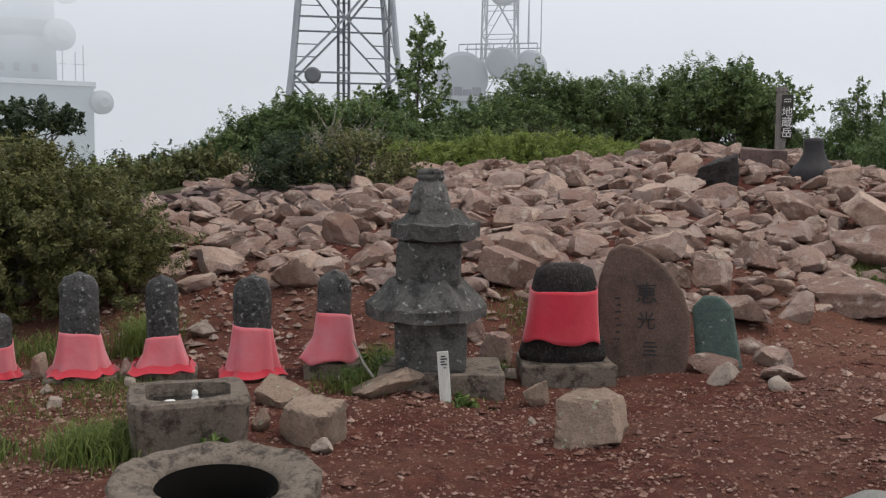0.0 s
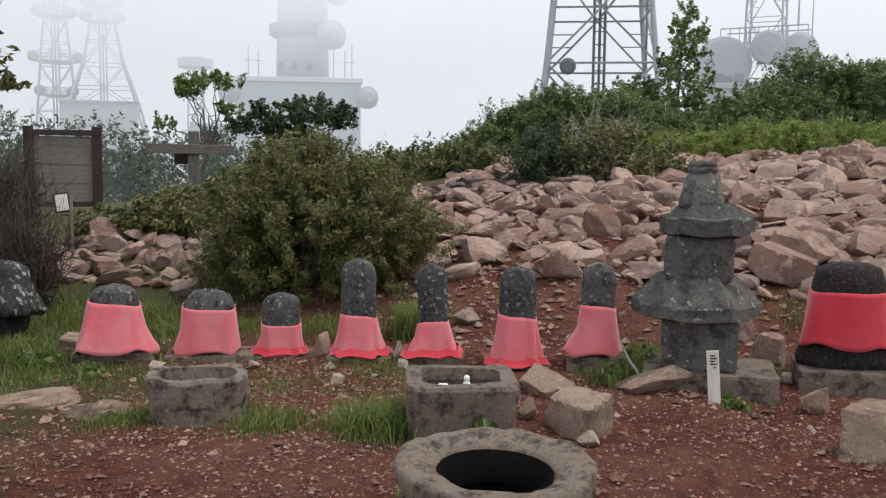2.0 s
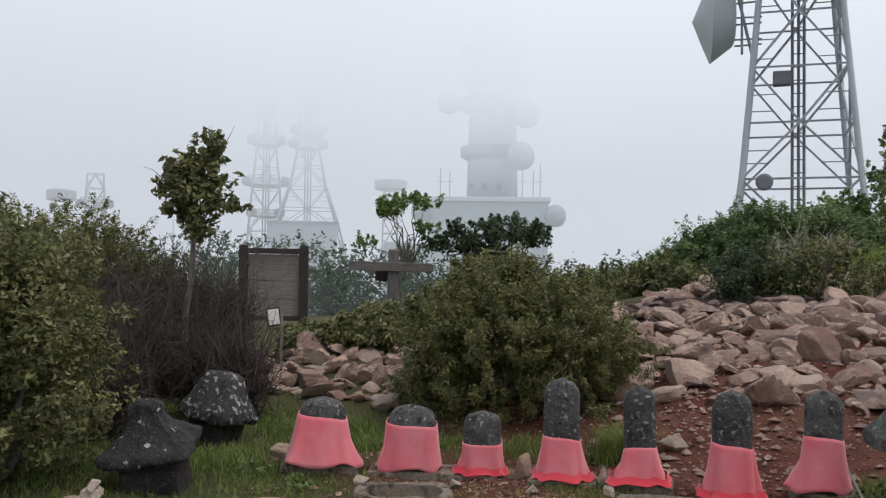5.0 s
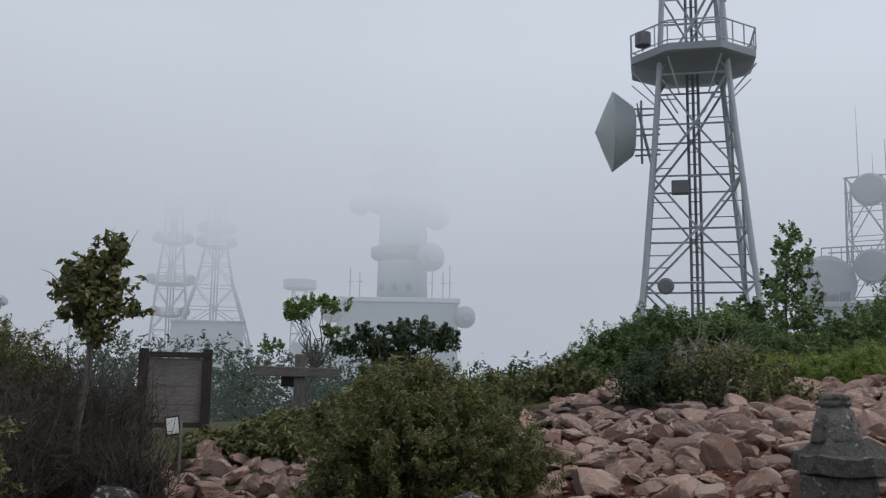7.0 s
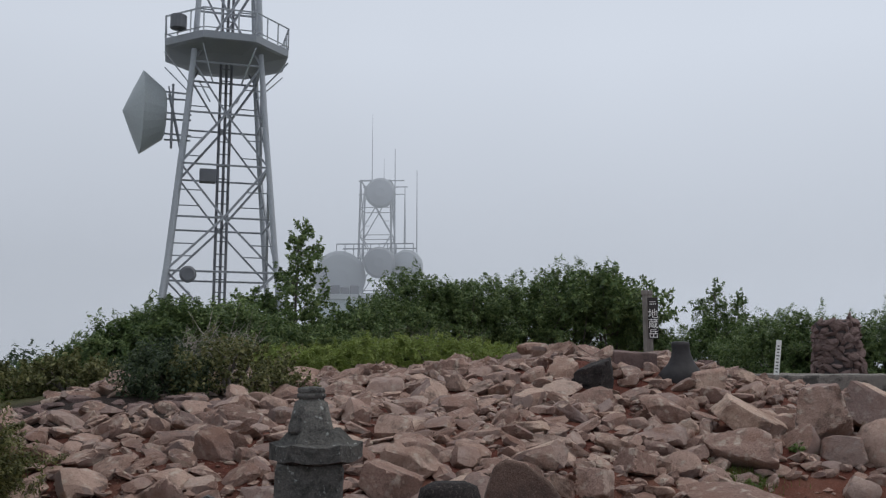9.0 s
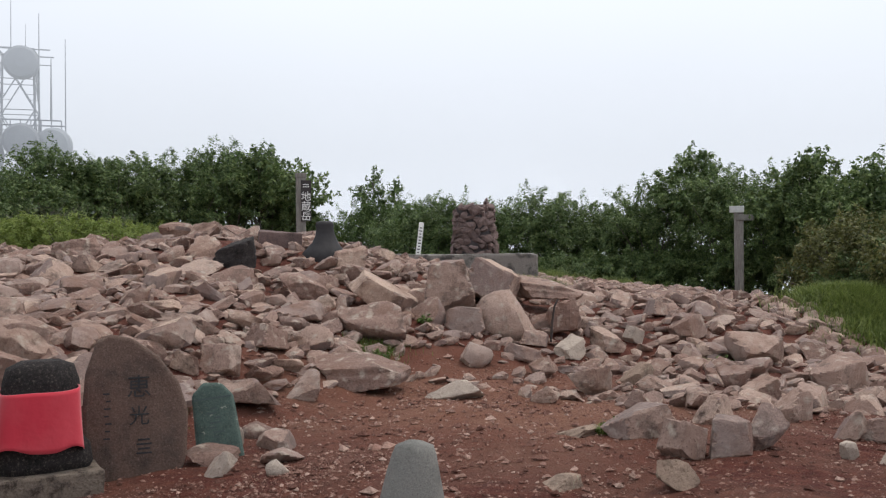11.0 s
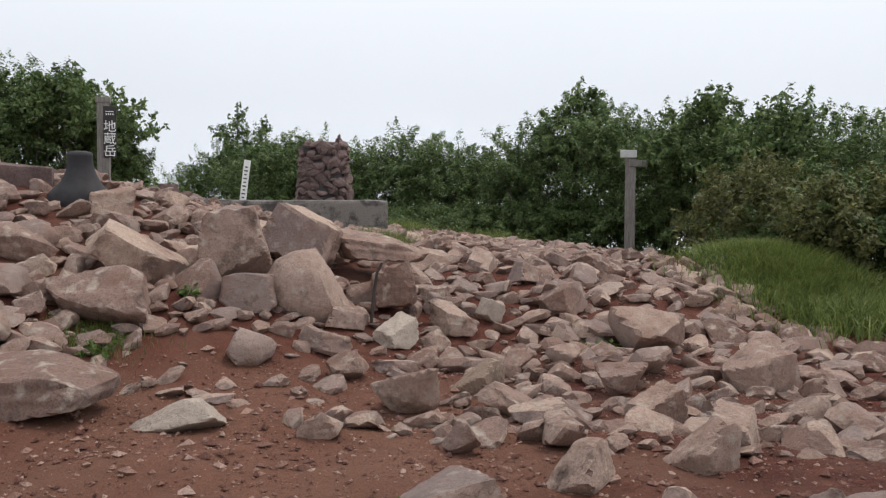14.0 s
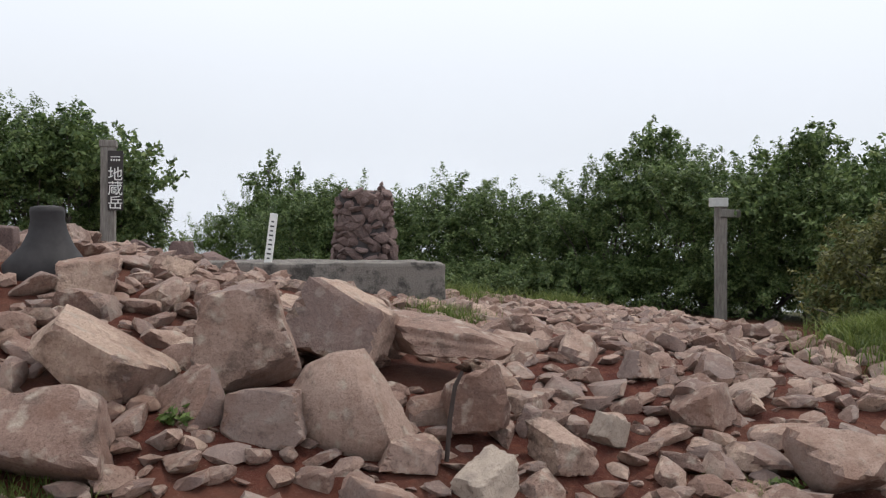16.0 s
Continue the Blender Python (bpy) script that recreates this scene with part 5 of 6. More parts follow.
def shrub(name, x, y, blobs, count, leaf, mat, seed, label, category="shrub", stems=8, bark=BARK, r0=0.035, clump=0.22, clumps=90, shell=0.5, group="shrubs", flat=0.6, root_z=None, fork=0.0, long_=1.7, rise=0.75):
    """Stems from the root and a crown of leaf clumps; blobs are told from the root."""
    rr = np.random.default_rng(seed)
    z = ground(x, y) if root_z is None else root_z
    ob = thing(name, pose(x, y, z - 0.03), label, category, group)
    V, F, C = leaf_cloud(blobs, count, leaf, rr, clump, clumps, shell, flat, long_, rise)
    ends = C[rr.choice(len(C), min(stems, len(C)), replace=False)]
    bars = limbs((0, 0, -0.05), ends, r0, rr) if not fork else limbs((0.1, 0, fork), ends, r0 * 0.55, rr, 0.16) + [tube(((-0.12, 0, -0.05), (-0.02, 0.03, fork * 0.3), (-0.1, 0, fork * 0.6), (0.1, 0, fork)), (r0 * 1.3, r0, r0 * 0.85, r0 * 0.7), 7)]
    piece("trunk", mesh_of("trunk", *tubes(bars), bark, True), ob)
    piece("crown", mesh_of("crown", V, F, mat), ob)
    return ob


# the big rounded bush behind the statues
shrub("rounded_bush", -3.7, 8.5, ((0.2, 0, 0.55, 0.98, 1.0, 0.66), (-0.1, 0.1, 0.85, 0.70, 0.7, 0.55), (0.75, 0.0, 0.6, 0.60, 0.7, 0.56), (-0.45, -0.1, 0.35, 0.48, 0.6, 0.48), (0.05, 0.2, 1.12, 0.45, 0.45, 0.34)), 115000, 0.0195, LEAF_BUSH, 1, "large dense rounded dark green bush behind the statues", "bush", 26, clump=0.085, clumps=1100, shell=0.7, flat=0.85, root_z=ground(-3.7, 8.5) - 0.10, long_=2.5)

# the tall hedge along the top of the mound
hedge = random.Random(4)
for az, dist, el, wide in ((14.2, 21, 1.5, 0.8), (12.3, 20.5, 2.8, 0.9), (10.3, 20, 4.2, 1.2), (8.4, 20, 5.3, 1.4), (6.3, 20, 5.2, 1.4), (4.0, 20.5, 5.0, 1.4), (1.8, 21, 4.2, 1.2), (-1.0, 22, 4.0, 1.2), (-3.0, 23, 4.5, 1.4), (-5.2, 24, 5.6, 1.6), (-7.6, 25, 7.1, 1.7), (-10.0, 25, 6.6, 1.7), (-12.3, 26, 6.6, 1.8), (-14.6, 26, 6.7, 1.8), (-17.0, 26, 7.5, 1.7), (-18.9, 26, 7.0, 1.2), (-20.5, 26.5, 4.4, 1.0)):
    q = from_here(az, dist, 0)
    z0 = ground(q.x, q.y)
    top = 1.45 + dist * math.tan(radians(el)) - z0 - 0.35
    jit = [hedge.uniform(-0.3, 0.3) for _ in range(8)]
    wide = wide * (0.72 if az > 7 else 0.9)
    blobs = ((0, 0, top * 0.45, wide, wide, top * 0.48), (jit[0] * wide, jit[1], top * 0.72, wide * 0.65, wide * 0.7, top * 0.28), (wide * 0.5, jit[2], top * (0.58 + jit[3] * 0.3), wide * 0.5, wide * 0.6, top * 0.24), (-wide * 0.5, jit[4], top * (0.6 + jit[5] * 0.3), wide * 0.5, wide * 0.6, top * 0.25))
    shrub("hedge_shrub", q.x, q.y, blobs, 27000, 0.046, LEAF_HEDGE, int(1000 + az * 10), "leafy green shrub of the summit hedge", stems=22, clump=0.17, clumps=330, shell=0.55, group="summit hedge", flat=0.9, rise=0.15)

# the hedge of the far side
for az, dist, el, wide in ((-24.3, 47, 4.0, 1.7), (-25.8, 46, 4.6, 2.0), (-27.4, 44, 3.6, 1.9), (-21.8, 46, 2.4, 1.5), (-28.4, 30, 4.2, 1.5), (-30.8, 30, 4.2, 1.6), (-33.2, 30, 4.0, 1.7), (-35.6, 30, 4.6, 1.7), (-38.0, 30, 4.2, 1.7), (-40.2, 30, 3.6, 1.6), (-42.5, 29, 4.9, 1.7), (-44.6, 29, 6.5, 1.5), (-47.0, 28, 5.4, 1.7), (-49.4, 27, 5.6, 1.7), (-51.6, 27, 6.2, 1.6), (-54.2, 26, 5.2, 1.7), (-57.0, 25, 5.6, 1.8), (-60.0, 24, 5.6, 1.8), (-63.5, 23, 5.5, 1.9), (-67, 22, 5.5, 1.9), (-31.0, 28.3, 0.6, 1.5), (-34.5, 28.3, 0.5, 1.5), (-38.0, 28.3, 0.6, 1.5), (-41.5, 28.3, 0.8, 1.5), (-45.5, 28, 0.9, 1.5), (-49.5, 27.0, 1.4, 1.4), (-54.5, 23.5, 2.2, 1.5), (-55.0, 21.5, 1.6, 1.3), (-59.0, 20.5, 2.2, 1.5), (-63.5, 20, 2.0, 1.5)):
    q = from_here(az, dist, 0)
    z0 = ground(q.x, q.y)
    top = 1.45 + dist * math.tan(radians(el)) - z0 - 0.35
    jit = [hedge.uniform(-0.3, 0.3) for _ in range(8)]
    blobs = ((0, 0, top * 0.42, wide * 1.1, wide, top * 0.46), (jit[0] * wide, jit[1], top * 0.74, wide * 0.6, wide * 0.7, top * 0.26), (wide * 0.6, jit[2], top * (0.56 + jit[3] * 0.3), wide * 0.6, wide * 0.6, top * 0.26), (-wide * 0.6, jit[4], top * (0.58 + jit[5] * 0.3), wide * 0.6, wide * 0.6, top * 0.26))
    shrub("hedge_shrub", q.x, q.y, blobs, 25000, 0.048, LEAF_HEDGE if az < -40 else LEAF_BRIGHT if az > -24 else LEAF_HEDGE, int(3000 + az * 10), "leafy green shrub of the far hedge", stems=16, clump=0.19, clumps=320, shell=0.55, group="far hedge", flat=0.9, rise=0.2)


for x, y, w, h, s_ in ((16.4, 10.9, 1.0, 1.6, 181), (17.0, 12.9, 1.2, 1.9, 182), (15.6, 8.6, 0.9, 1.4, 183)):
    shrub("hedge_shrub", x, y, ((0, 0, h * 0.45, w, w, h * 0.45), (w * 0.4, 0, h * 0.7, w * 0.6, w * 0.6, h * 0.3), (-w * 0.4, 0, h * 0.6, w * 0.6, w * 0.6, h * 0.3)), 12000, 0.05, LEAF_BUSH, s_, "dark green shrub behind the grass bank", stems=16, clump=0.16, clumps=220, shell=0.55, group="far hedge")


def slim_tree(name, x, y, height, spread, count, leaf, mat, seed, label, low=0.3, tiers=14, clump=0.2, lean=0.0):
    """A thin trunk with side limbs that carry separate tufts of leaves."""
    rr = np.random.default_rng(seed)
    ob = thing(name, pose(x, y, ground(x, y) - 0.05), label, "tree", "small trees")
    trunk = [(0.06 * math.sin(3 * f + seed) * height * 0.3 + lean * f, 0.05 * math.cos(2 * f + seed) * height * 0.2, height * f) for f in np.linspace(0, 1, 9)]
    bars = [tube(trunk, [0.05 * (1 - 0.8 * f) * height / 3 for f in np.linspace(0, 1, 9)], 7)]
    blobs = []
    for k in range(tiers):
        f = low + (1 - low) * (k + 0.5) / tiers
        a = k * 2.4 + rr.uniform(-0.4, 0.4)
        i = int(f * 8)
        p0 = Vector(trunk[i]).lerp(Vector(trunk[min(i + 1, 8)]), f * 8 - i)
        reach = spread * (1.05 - 0.8 * (f - low) / (1 - low)) * rr.uniform(0.6, 1.1)
        tip = p0 + Vector((math.cos(a) * reach, math.sin(a) * reach, reach * rr.uniform(0.25, 0.6)))
        bars += limbs(p0, (tip,), 0.016 * height / 3, rr, 0.05, 4)
        blobs.append((*tip, reach * 0.5 + 0.1, reach * 0.5 + 0.1, reach * 0.25 + 0.1))
        blobs.append((*p0.lerp(tip, 0.55), reach * 0.4 + 0.1, reach * 0.4 + 0.1, reach * 0.2 + 0.1))
    blobs.append((*trunk[-1], spread * 0.25, spread * 0.25, spread * 0.3))
    V, F, C = leaf_cloud(blobs, count, leaf, rr, clump * 0.75, 260, 0.1, 0.5)
    piece("trunk", mesh_of("trunk", *tubes(bars), BARK, True), ob)
    piece("crown", mesh_of("crown", V, F, mat), ob)
    return ob


q = from_here(0.75, 22, 0)
slim_tree("slim_tree", q.x, q.y, 4.85 - ground(q.x, q.y), 1.1, 9000, 0.06, LEAF_HEDGE, 5, "slim young tree with layered leafy branches", 0.2, 17, 0.17)
for az, dist, top, s in ((-25.2, 46, 5.5, 9), (-26.4, 47, 4.9, 10), (-44.6, 28.5, 4.3, 11), (-51.2, 26.5, 3.9, 12), (-18.4, 25.5, 4.2, 13), (-54.5, 25.5, 3.6, 14)):
    q = from_here(az, dist, 0)
    slim_tree("slim_tree", q.x, q.y, top - ground(q.x, q.y), 1.5, 8000, 0.075, LEAF_HEDGE, s, "slender leafy tree rising over the hedge", 0.35, 14, 0.22)

# low mossy bushes and mounds on the crest
shrub("crest_mound_bush", -1.1, 13.75, ((0, 0, 0.26, 0.8, 0.6, 0.46), (0.5, 0.1, 0.1, 0.6, 0.6, 0.3)), 11000, 0.035, LEAF_OLIVE, 22, "low mound of yellow-green moss and grass", "bush", 10, clump=0.10, clumps=240, shell=0.8)
shrub("crest_bush", -1.95, 13.8, ((0, 0, 0.2, 0.6, 0.6, 0.36), (-0.2, 0.2, 0.3, 0.4, 0.5, 0.36)), 11000, 0.032, LEAF_DARK, 21, "low dense dark green bush on the crest of the rocks", "bush", 14, clump=0.15, clumps=240, shell=0.75)
for az, dist, el, w, s in ((1.6, 17.9, 1.5, 0.7, 31), (-1.2, 18.0, 1.6, 0.8, 32), (-4.4, 18.1, 2.2, 1.0, 33), (-7.6, 18.2, 2.3, 1.0, 34), (-10.6, 18.4, 1.9, 0.9, 35)):
    q = from_here(az, dist, 0)
    h = (1.45 + dist * math.tan(radians(el)) - ground(q.x, q.y)) / 0.97
    shrub("grass_mound", q.x, q.y, ((0, 0, h * 0.42, w, 0.6, h * 0.55),), 9000, 0.022, BRIGHTENED_GRASS, s, "bright green grassy hummock behind the rocks", "grass mound", 5, clump=0.10, clumps=220, shell=0.8, group="grass mounds", flat=0.8, long_=5.0)
for az, dist, s in ((16.5, 19, 41), (18.0, 19.5, 42), (13.5, 18.5, 43), (19.8, 20, 44), (21.5, 19, 45)):
    q = from_here(az, dist, 0)
    shrub("crest_shrub", q.x, q.y, ((0, 0, 0.28, 1.0, 0.7, 0.3),), 4500, 0.05, LEAF_OLIVE if s % 2 else LEAF_BRIGHT, s, "low yellow-green shrub along the crest", stems=7, clump=0.13, clumps=90, shell=0.6, group="crest shrubs")

# flat-topped pine and the sparse tree behind the bush
q = from_here(24.0, 17, 0)
shrub("flat_topped_pine", q.x, q.y, ((0.1, 0, 1.55, 0.95, 0.7, 0.22), (-0.65, 0, 1.35, 0.55, 0.5, 0.14), (0.6, 0, 1.5, 0.6, 0.5, 0.16), (0, 0, 1.1, 0.6, 0.5, 0.2)), 9000, 0.05, LEAF_DARK, 51, "dark wind-flattened pine with bare lower branches", "tree", 22, r0=0.06, fork=0.55, clump=0.12, clumps=90, shell=0.3, group="small trees")
q = from_here(29.6, 17.5, 0)
shrub("sparse_tree", q.x, q.y, ((0.1, 0, 2.3, 0.68, 0.45, 0.12), (-0.35, 0, 2.12, 0.35, 0.3, 0.10), (-0.85, 0, 1.55, 0.3, 0.25, 0.09), (0.5, 0, 1.8, 0.22, 0.25, 0.10)), 3400, 0.042, LEAF_BRIGHT, 52, "small sparse tree with a crooked trunk and leafy top", "tree", 12, r0=0.034, fork=1.1, clump=0.085, clumps=80, shell=0.65, group="small trees")

# the leafy sapling among twigs, and the bare and leafy bushes beside it
q = from_here(42.95, 10.6, 0)
sap = thing("leafy_sapling", pose(q.x, q.y, ground(q.x, q.y) - 0.05), "young tree with a pale bare trunk and fan-shaped leafy head", "tree", "small trees")
rr = np.random.default_rng(61)
V, F, C = leaf_cloud(((0.06, 0, 2.02, 0.20, 0.2, 0.16), (0.08, 0, 2.30, 0.46, 0.42, 0.22), (-0.02, 0, 2.55, 0.40, 0.36, 0.2), (0.22, 0, 2.78, 0.22, 0.22, 0.18)), 4200, 0.05, rr, 0.085, 130, 0.3)
piece("trunk", mesh_of("trunk", *tubes([tube(((-0.12, 0, 0), (-0.08, 0, 0.5), (-0.1, 0.02, 1.0), (0.0, 0, 1.5), (0.02, 0, 2.0), (0.05, 0, 2.7)), (0.045, 0.042, 0.038, 0.034, 0.028, 0.01), 8)] + limbs((0.02, 0, 1.86), C[:16], 0.013, rr, 0.05) + limbs((0, 0, 2.2), ((-0.75, 0, 2.72), (0.55, 0, 3.1)), 0.012, rr, 0.05)), BARK, True), sap)
piece("crown", mesh_of("crown", V, F, LEAF_OLIVE), sap)


def twig_bush(x, y, wide, high, n_, seed, mat=TWIG, label="bare twiggy bush, brown and leafless"):
    rr = np.random.default_rng(seed)
    bars = []
    for _ in range(n_):
        a, u = rr.uniform(0, 6.28), rr.uniform(0.2, 1.0) ** 0.6
        tip = Vector((math.cos(a) * wide * u, math.sin(a) * wide * u * 0.7, high * rr.uniform(0.45, 1.0) * (1.1 - 0.45 * u)))
        foot = Vector((math.cos(a) * wide * 0.4 * u, math.sin(a) * wide * 0.3 * u, 0))
        bars += limbs(foot, (tip,), 0.011, rr, 0.22, 3)
        for _ in range(4):
            f = rr.uniform(0.45, 0.95)
            p0 = foot.lerp(tip, f) + Vector((0, 0, 0.25 * (tip - foot).length * f * (1 - f)))
            bars.append(tube((p0, p0 + Vector(rr.normal(size=3)) * 0.12 + Vector((0, 0, 0.12)), p0 + Vector(rr.normal(size=3)) * 0.2 + Vector((0, 0, 0.28))), (0.005, 0.004, 0.0025), 3))
    ob = thing("twig_bush", pose(x, y, ground(x, y) - 0.03), label, "bush", "bare bushes")
    piece("twig_mass", mesh_of("twig_mass", *tubes(bars), mat), ob)
    return ob


for az, dist, wide, high, s in ((45.2, 11.4, 1.0, 2.0, 71), (42.6, 11.8, 1.1, 1.75, 70), (41.3, 9.6, 0.65, 0.95, 72), (48.0, 10.0, 1.1, 1.8, 73), (49.8, 9.0, 1.0, 1.55, 74)):
    q = from_here(az, dist, 0)
    twig_bush(q.x, q.y, wide, high, 190, s)
for az, dist, wide, high, s in ((-5.2, 22.0, 1.4, 1.1, 75), (-8.8, 22.5, 1.4, 1.1, 76), (4.2, 17.0, 0.6, 1.3, 78), (6.6, 17.0, 0.5, 1.2, 79)):
    q = from_here(az, dist, 0)
    twig_bush(q.x, q.y, wide, high, 12 if s > 77 else 60, s, PALETWIG if s > 77 else BARK, "bare pale dead branches before the hedge")
for az, dist, wide, top, s, mt in ((54.0, 7.2, 0.75, 1.6, 81, LEAF_OLIVE), (48.0, 12.5, 1.2, 2.05, 82, LEAF_BUSH), (56.5, 8.2, 1.1, 1.8, 83, LEAF_BRIGHT), (58.0, 7.5, 1.4, 1.9, 84, LEAF_OLIVE), (52.0, 13.0, 1.8, 2.3, 86, LEAF_BUSH)):
    q = from_here(az, dist, 0)
    h = top - ground(q.x, q.y)
    shrub("leafy_bush", q.x, q.y, ((0, 0, h * 0.45, wide, wide * 0.8, h * 0.5), (wide * 0.3, 0, h * 0.7, wide * 0.6, wide * 0.6, h * 0.28), (-wide * 0.4, 0, h * 0.65, wide * 0.6, wide * 0.6, h * 0.3)), 34000, 0.027, mt, s, "leafy green bush with pale tips beside the path", "bush", 18, clump=0.12, clumps=420, shell=0.72, group="bushes beside the path")
for x, y, w, h, s in ((-6.75, 11.0, 0.55, 0.36, 91), (-7.35, 10.9, 0.5, 0.22, 92), (-5.85, 11.5, 0.5, 0.5, 93), (-6.9, 12.0, 0.6, 0.42, 94), (-5.4, 12.0, 0.8, 0.9, 95), (-7.9, 12.0, 0.7, 0.15, 96), (-6.3, 10.7, 0.45, 0.34, 97), (-5.6, 11.2, 0.6, 0.62, 98)):
    shrub("bamboo_grass", x, y, ((0, 0, h * 0.4, w, w * 0.8, h * 0.6),), 7000, 0.045, LEAF_OLIVE, s, "low yellow-green bamboo grass on the slope", "bamboo grass", 6, clump=0.09, clumps=150, shell=0.75, group="bamboo grass", flat=1.0, long_=3.2)

# far woods below the summit
rr = np.random.default_rng(99)
blobs = []
for k in range(620):
    az = rr.uniform(14, 62)
    a, d = radians(az), rr.uniform(58, 80)
    x, y = -d * math.sin(a), d * math.cos(a)
    top = 1.45 + d * math.tan(radians(rr.uniform(-1.5, 2.5 if 27 < az < 42 else 1.4)))
    blobs.append((x, y, top - 1.4, rr.uniform(1.0, 1.9), rr.uniform(1.0, 1.9), 1.7))
    blobs.append((x, y, top - 4.2, 2.3, 2.3, 2.4))
    blobs.append((x, y, top - 7.2, 2.3, 2.3, 2.4))
V, F, C = leaf_cloud(blobs, 240000, 0.19, rr, 0.42, 15000, 0.45, 0.5)
tagged(piece("far_woods", mesh_of("far_woods", V, F, FARLEAF)), "misty dark green woods below the summit", "woods", kind="stuff")


# ---- grass ----
def blades(points, high, rng, wide=0.006, lean=0.5):
    P = np.asarray(points, float)
    m = len(P)
    a = rng.uniform(0, 6.28, m)
    H = high * rng.uniform(0.45, 1.25, m)
    d = np.stack((np.cos(a), np.sin(a), np.zeros(m)), 1)
    s = np.stack((-np.sin(a), np.cos(a), np.zeros(m)), 1) * (wide * rng.uniform(0.7, 1.4, m))[:, None]
    bend = (lean * rng.uniform(0.2, 1.2, m) * H)[:, None] * d
    up = np.array((0, 0, 1.0))
    mid = P + bend * 0.3 + up * (H * 0.6)[:, None]
    tip = P + bend + up * (H * rng.uniform(0.8, 1.0, m))[:, None]
    V = np.stack((P - s, P + s, mid + s * 0.8, mid - s * 0.8, tip), 1).reshape(-1, 3)
    o = np.arange(m)[:, None] * 5
    F = np.concatenate((o + (0, 1, 2), o + (0, 2, 3), o + (3, 2, 4)))
    return V, F


def tuft(x, y, r, n_, high, seed, label="tuft of green grass on the soil"):
    rr = np.random.default_rng(seed)
    n_ = int(n_ * 2.2)
    xy = rr.normal(size=(n_, 2)) * r * 0.45 + (x, y)
    pts = np.column_stack((xy, terrain(xy[:, 0], xy[:, 1]) - 0.02))
    V, F = blades(pts, high * (0.72 if x > -3.0 else 0.5), rr, 0.0034, 0.8)
    return tagged(piece("grass_tuft", mesh_of("grass_tuft", V, F, GRASS)), label, "grass", "grass tufts", "stuff")


k = 0
for x, y, r, n_, high in ((-1.66, 4.85, 0.30, 900, 0.24), (-1.1, 4.62, 0.2, 160, 0.14), (-1.02, 3.75, 0.26, 260, 0.13), (-1.3, 3.35, 0.25, 200, 0.12), (-2.35, 4.75, 0.3, 420, 0.13), (-3.1, 4.6, 0.28, 380, 0.15), (-2.1, 6.3, 0.5, 420, 0.10), (-2.0, 5.9, 0.6, 420, 0.07), (-0.42, 6.4, 0.3, 520, 0.2), (-0.3, 6.9, 0.3, 300, 0.2), (-2.9, 7.25, 0.4, 320, 0.2), (-2.2, 7.3, 0.22, 420, 0.42), (-3.6, 7.2, 0.4, 420, 0.2), (-4.3, 7.1, 0.5, 700, 0.24), (-4.9, 7.4, 0.7, 900, 0.3), (0.25, 6.15, 0.2, 90, 0.08), (0.45, 6.75, 0.18, 160, 0.16), (1.95, 8.4, 0.4, 260, 0.1), (0.9, 8.2, 0.5, 300, 0.12), (5.1, 10.6, 0.4, 400, 0.16), (5.2, 6.3, 0.12, 110, 0.14), (9.6, 9.7, 0.3, 160, 0.14), (6.4, 11.3, 0.3, 160, 0.14), (-4.0, 5.3, 0.7, 800, 0.12), (-3.2, 5.4, 0.5, 420, 0.09), (-4.6, 4.2, 0.8, 1100, 0.12), (-3.6, 3.2, 0.7, 900, 0.1), (-4.9, 5.9, 0.8, 1200, 0.22), (-2.7, 5.6, 0.5, 350, 0.08), (-5.6, 5.2, 0.8, 1100, 0.25), (-6.2, 7.6, 0.8, 900, 0.22), (9.9, 13.9, 0.5, 420, 0.25), (11.9, 16.0, 0.4, 160, 0.3), (12.6, 17.6, 0.5, 300, 0.4), (16.0, 19.0, 0.8, 400, 0.4)):
    k += 1
    tuft(x, y, r, n_, high, 500 + k)
rr = np.random.default_rng(640)
xy = rr.uniform((-9, 1.5), (-3.6, 8.2), (52000, 2))
keep = rr.random(len(xy)) < np.clip((-3.8 - xy[:, 0]) / 3.4 + rr.normal(0, 0.2, len(xy)) + 0.25 * np.sin(2.3 * xy[:, 0] + 1.0) * np.sin(2.9 * xy[:, 1]), 0.03, 1)
xy = xy[keep]
V, F = blades(np.column_stack((xy, terrain(xy[:, 0], xy[:, 1]) - 0.01)), 0.045, rr, 0.0042, 0.8)
tagged(piece("west_grass", mesh_of("west_grass", V, F, GRASS)), "short green grass and weeds over the soil", "grass", kind="stuff")
along = rr.uniform(0, 1, (26000, 1)) ** 0.8
xy = np.concatenate((np.array((13.7, 8.6)) * (1 - along) + np.array((15.4, 12.2)) * along + rr.normal(size=(26000, 2)) * (0.55, 0.35) + (0.05, -0.1), rr.normal(size=(700, 2)) * (2.4, 0.5) + (15.5, 19.6)))
V, F = blades(np.column_stack((xy, terrain(xy[:, 0], xy[:, 1]) - 0.03)), 0.34, rr, 0.007, 1.2)
tagged(piece("east_grass", mesh_of("east_grass", V, F, GRASS)), "lush bright green grass beside the rocks", "grass", kind="stuff")

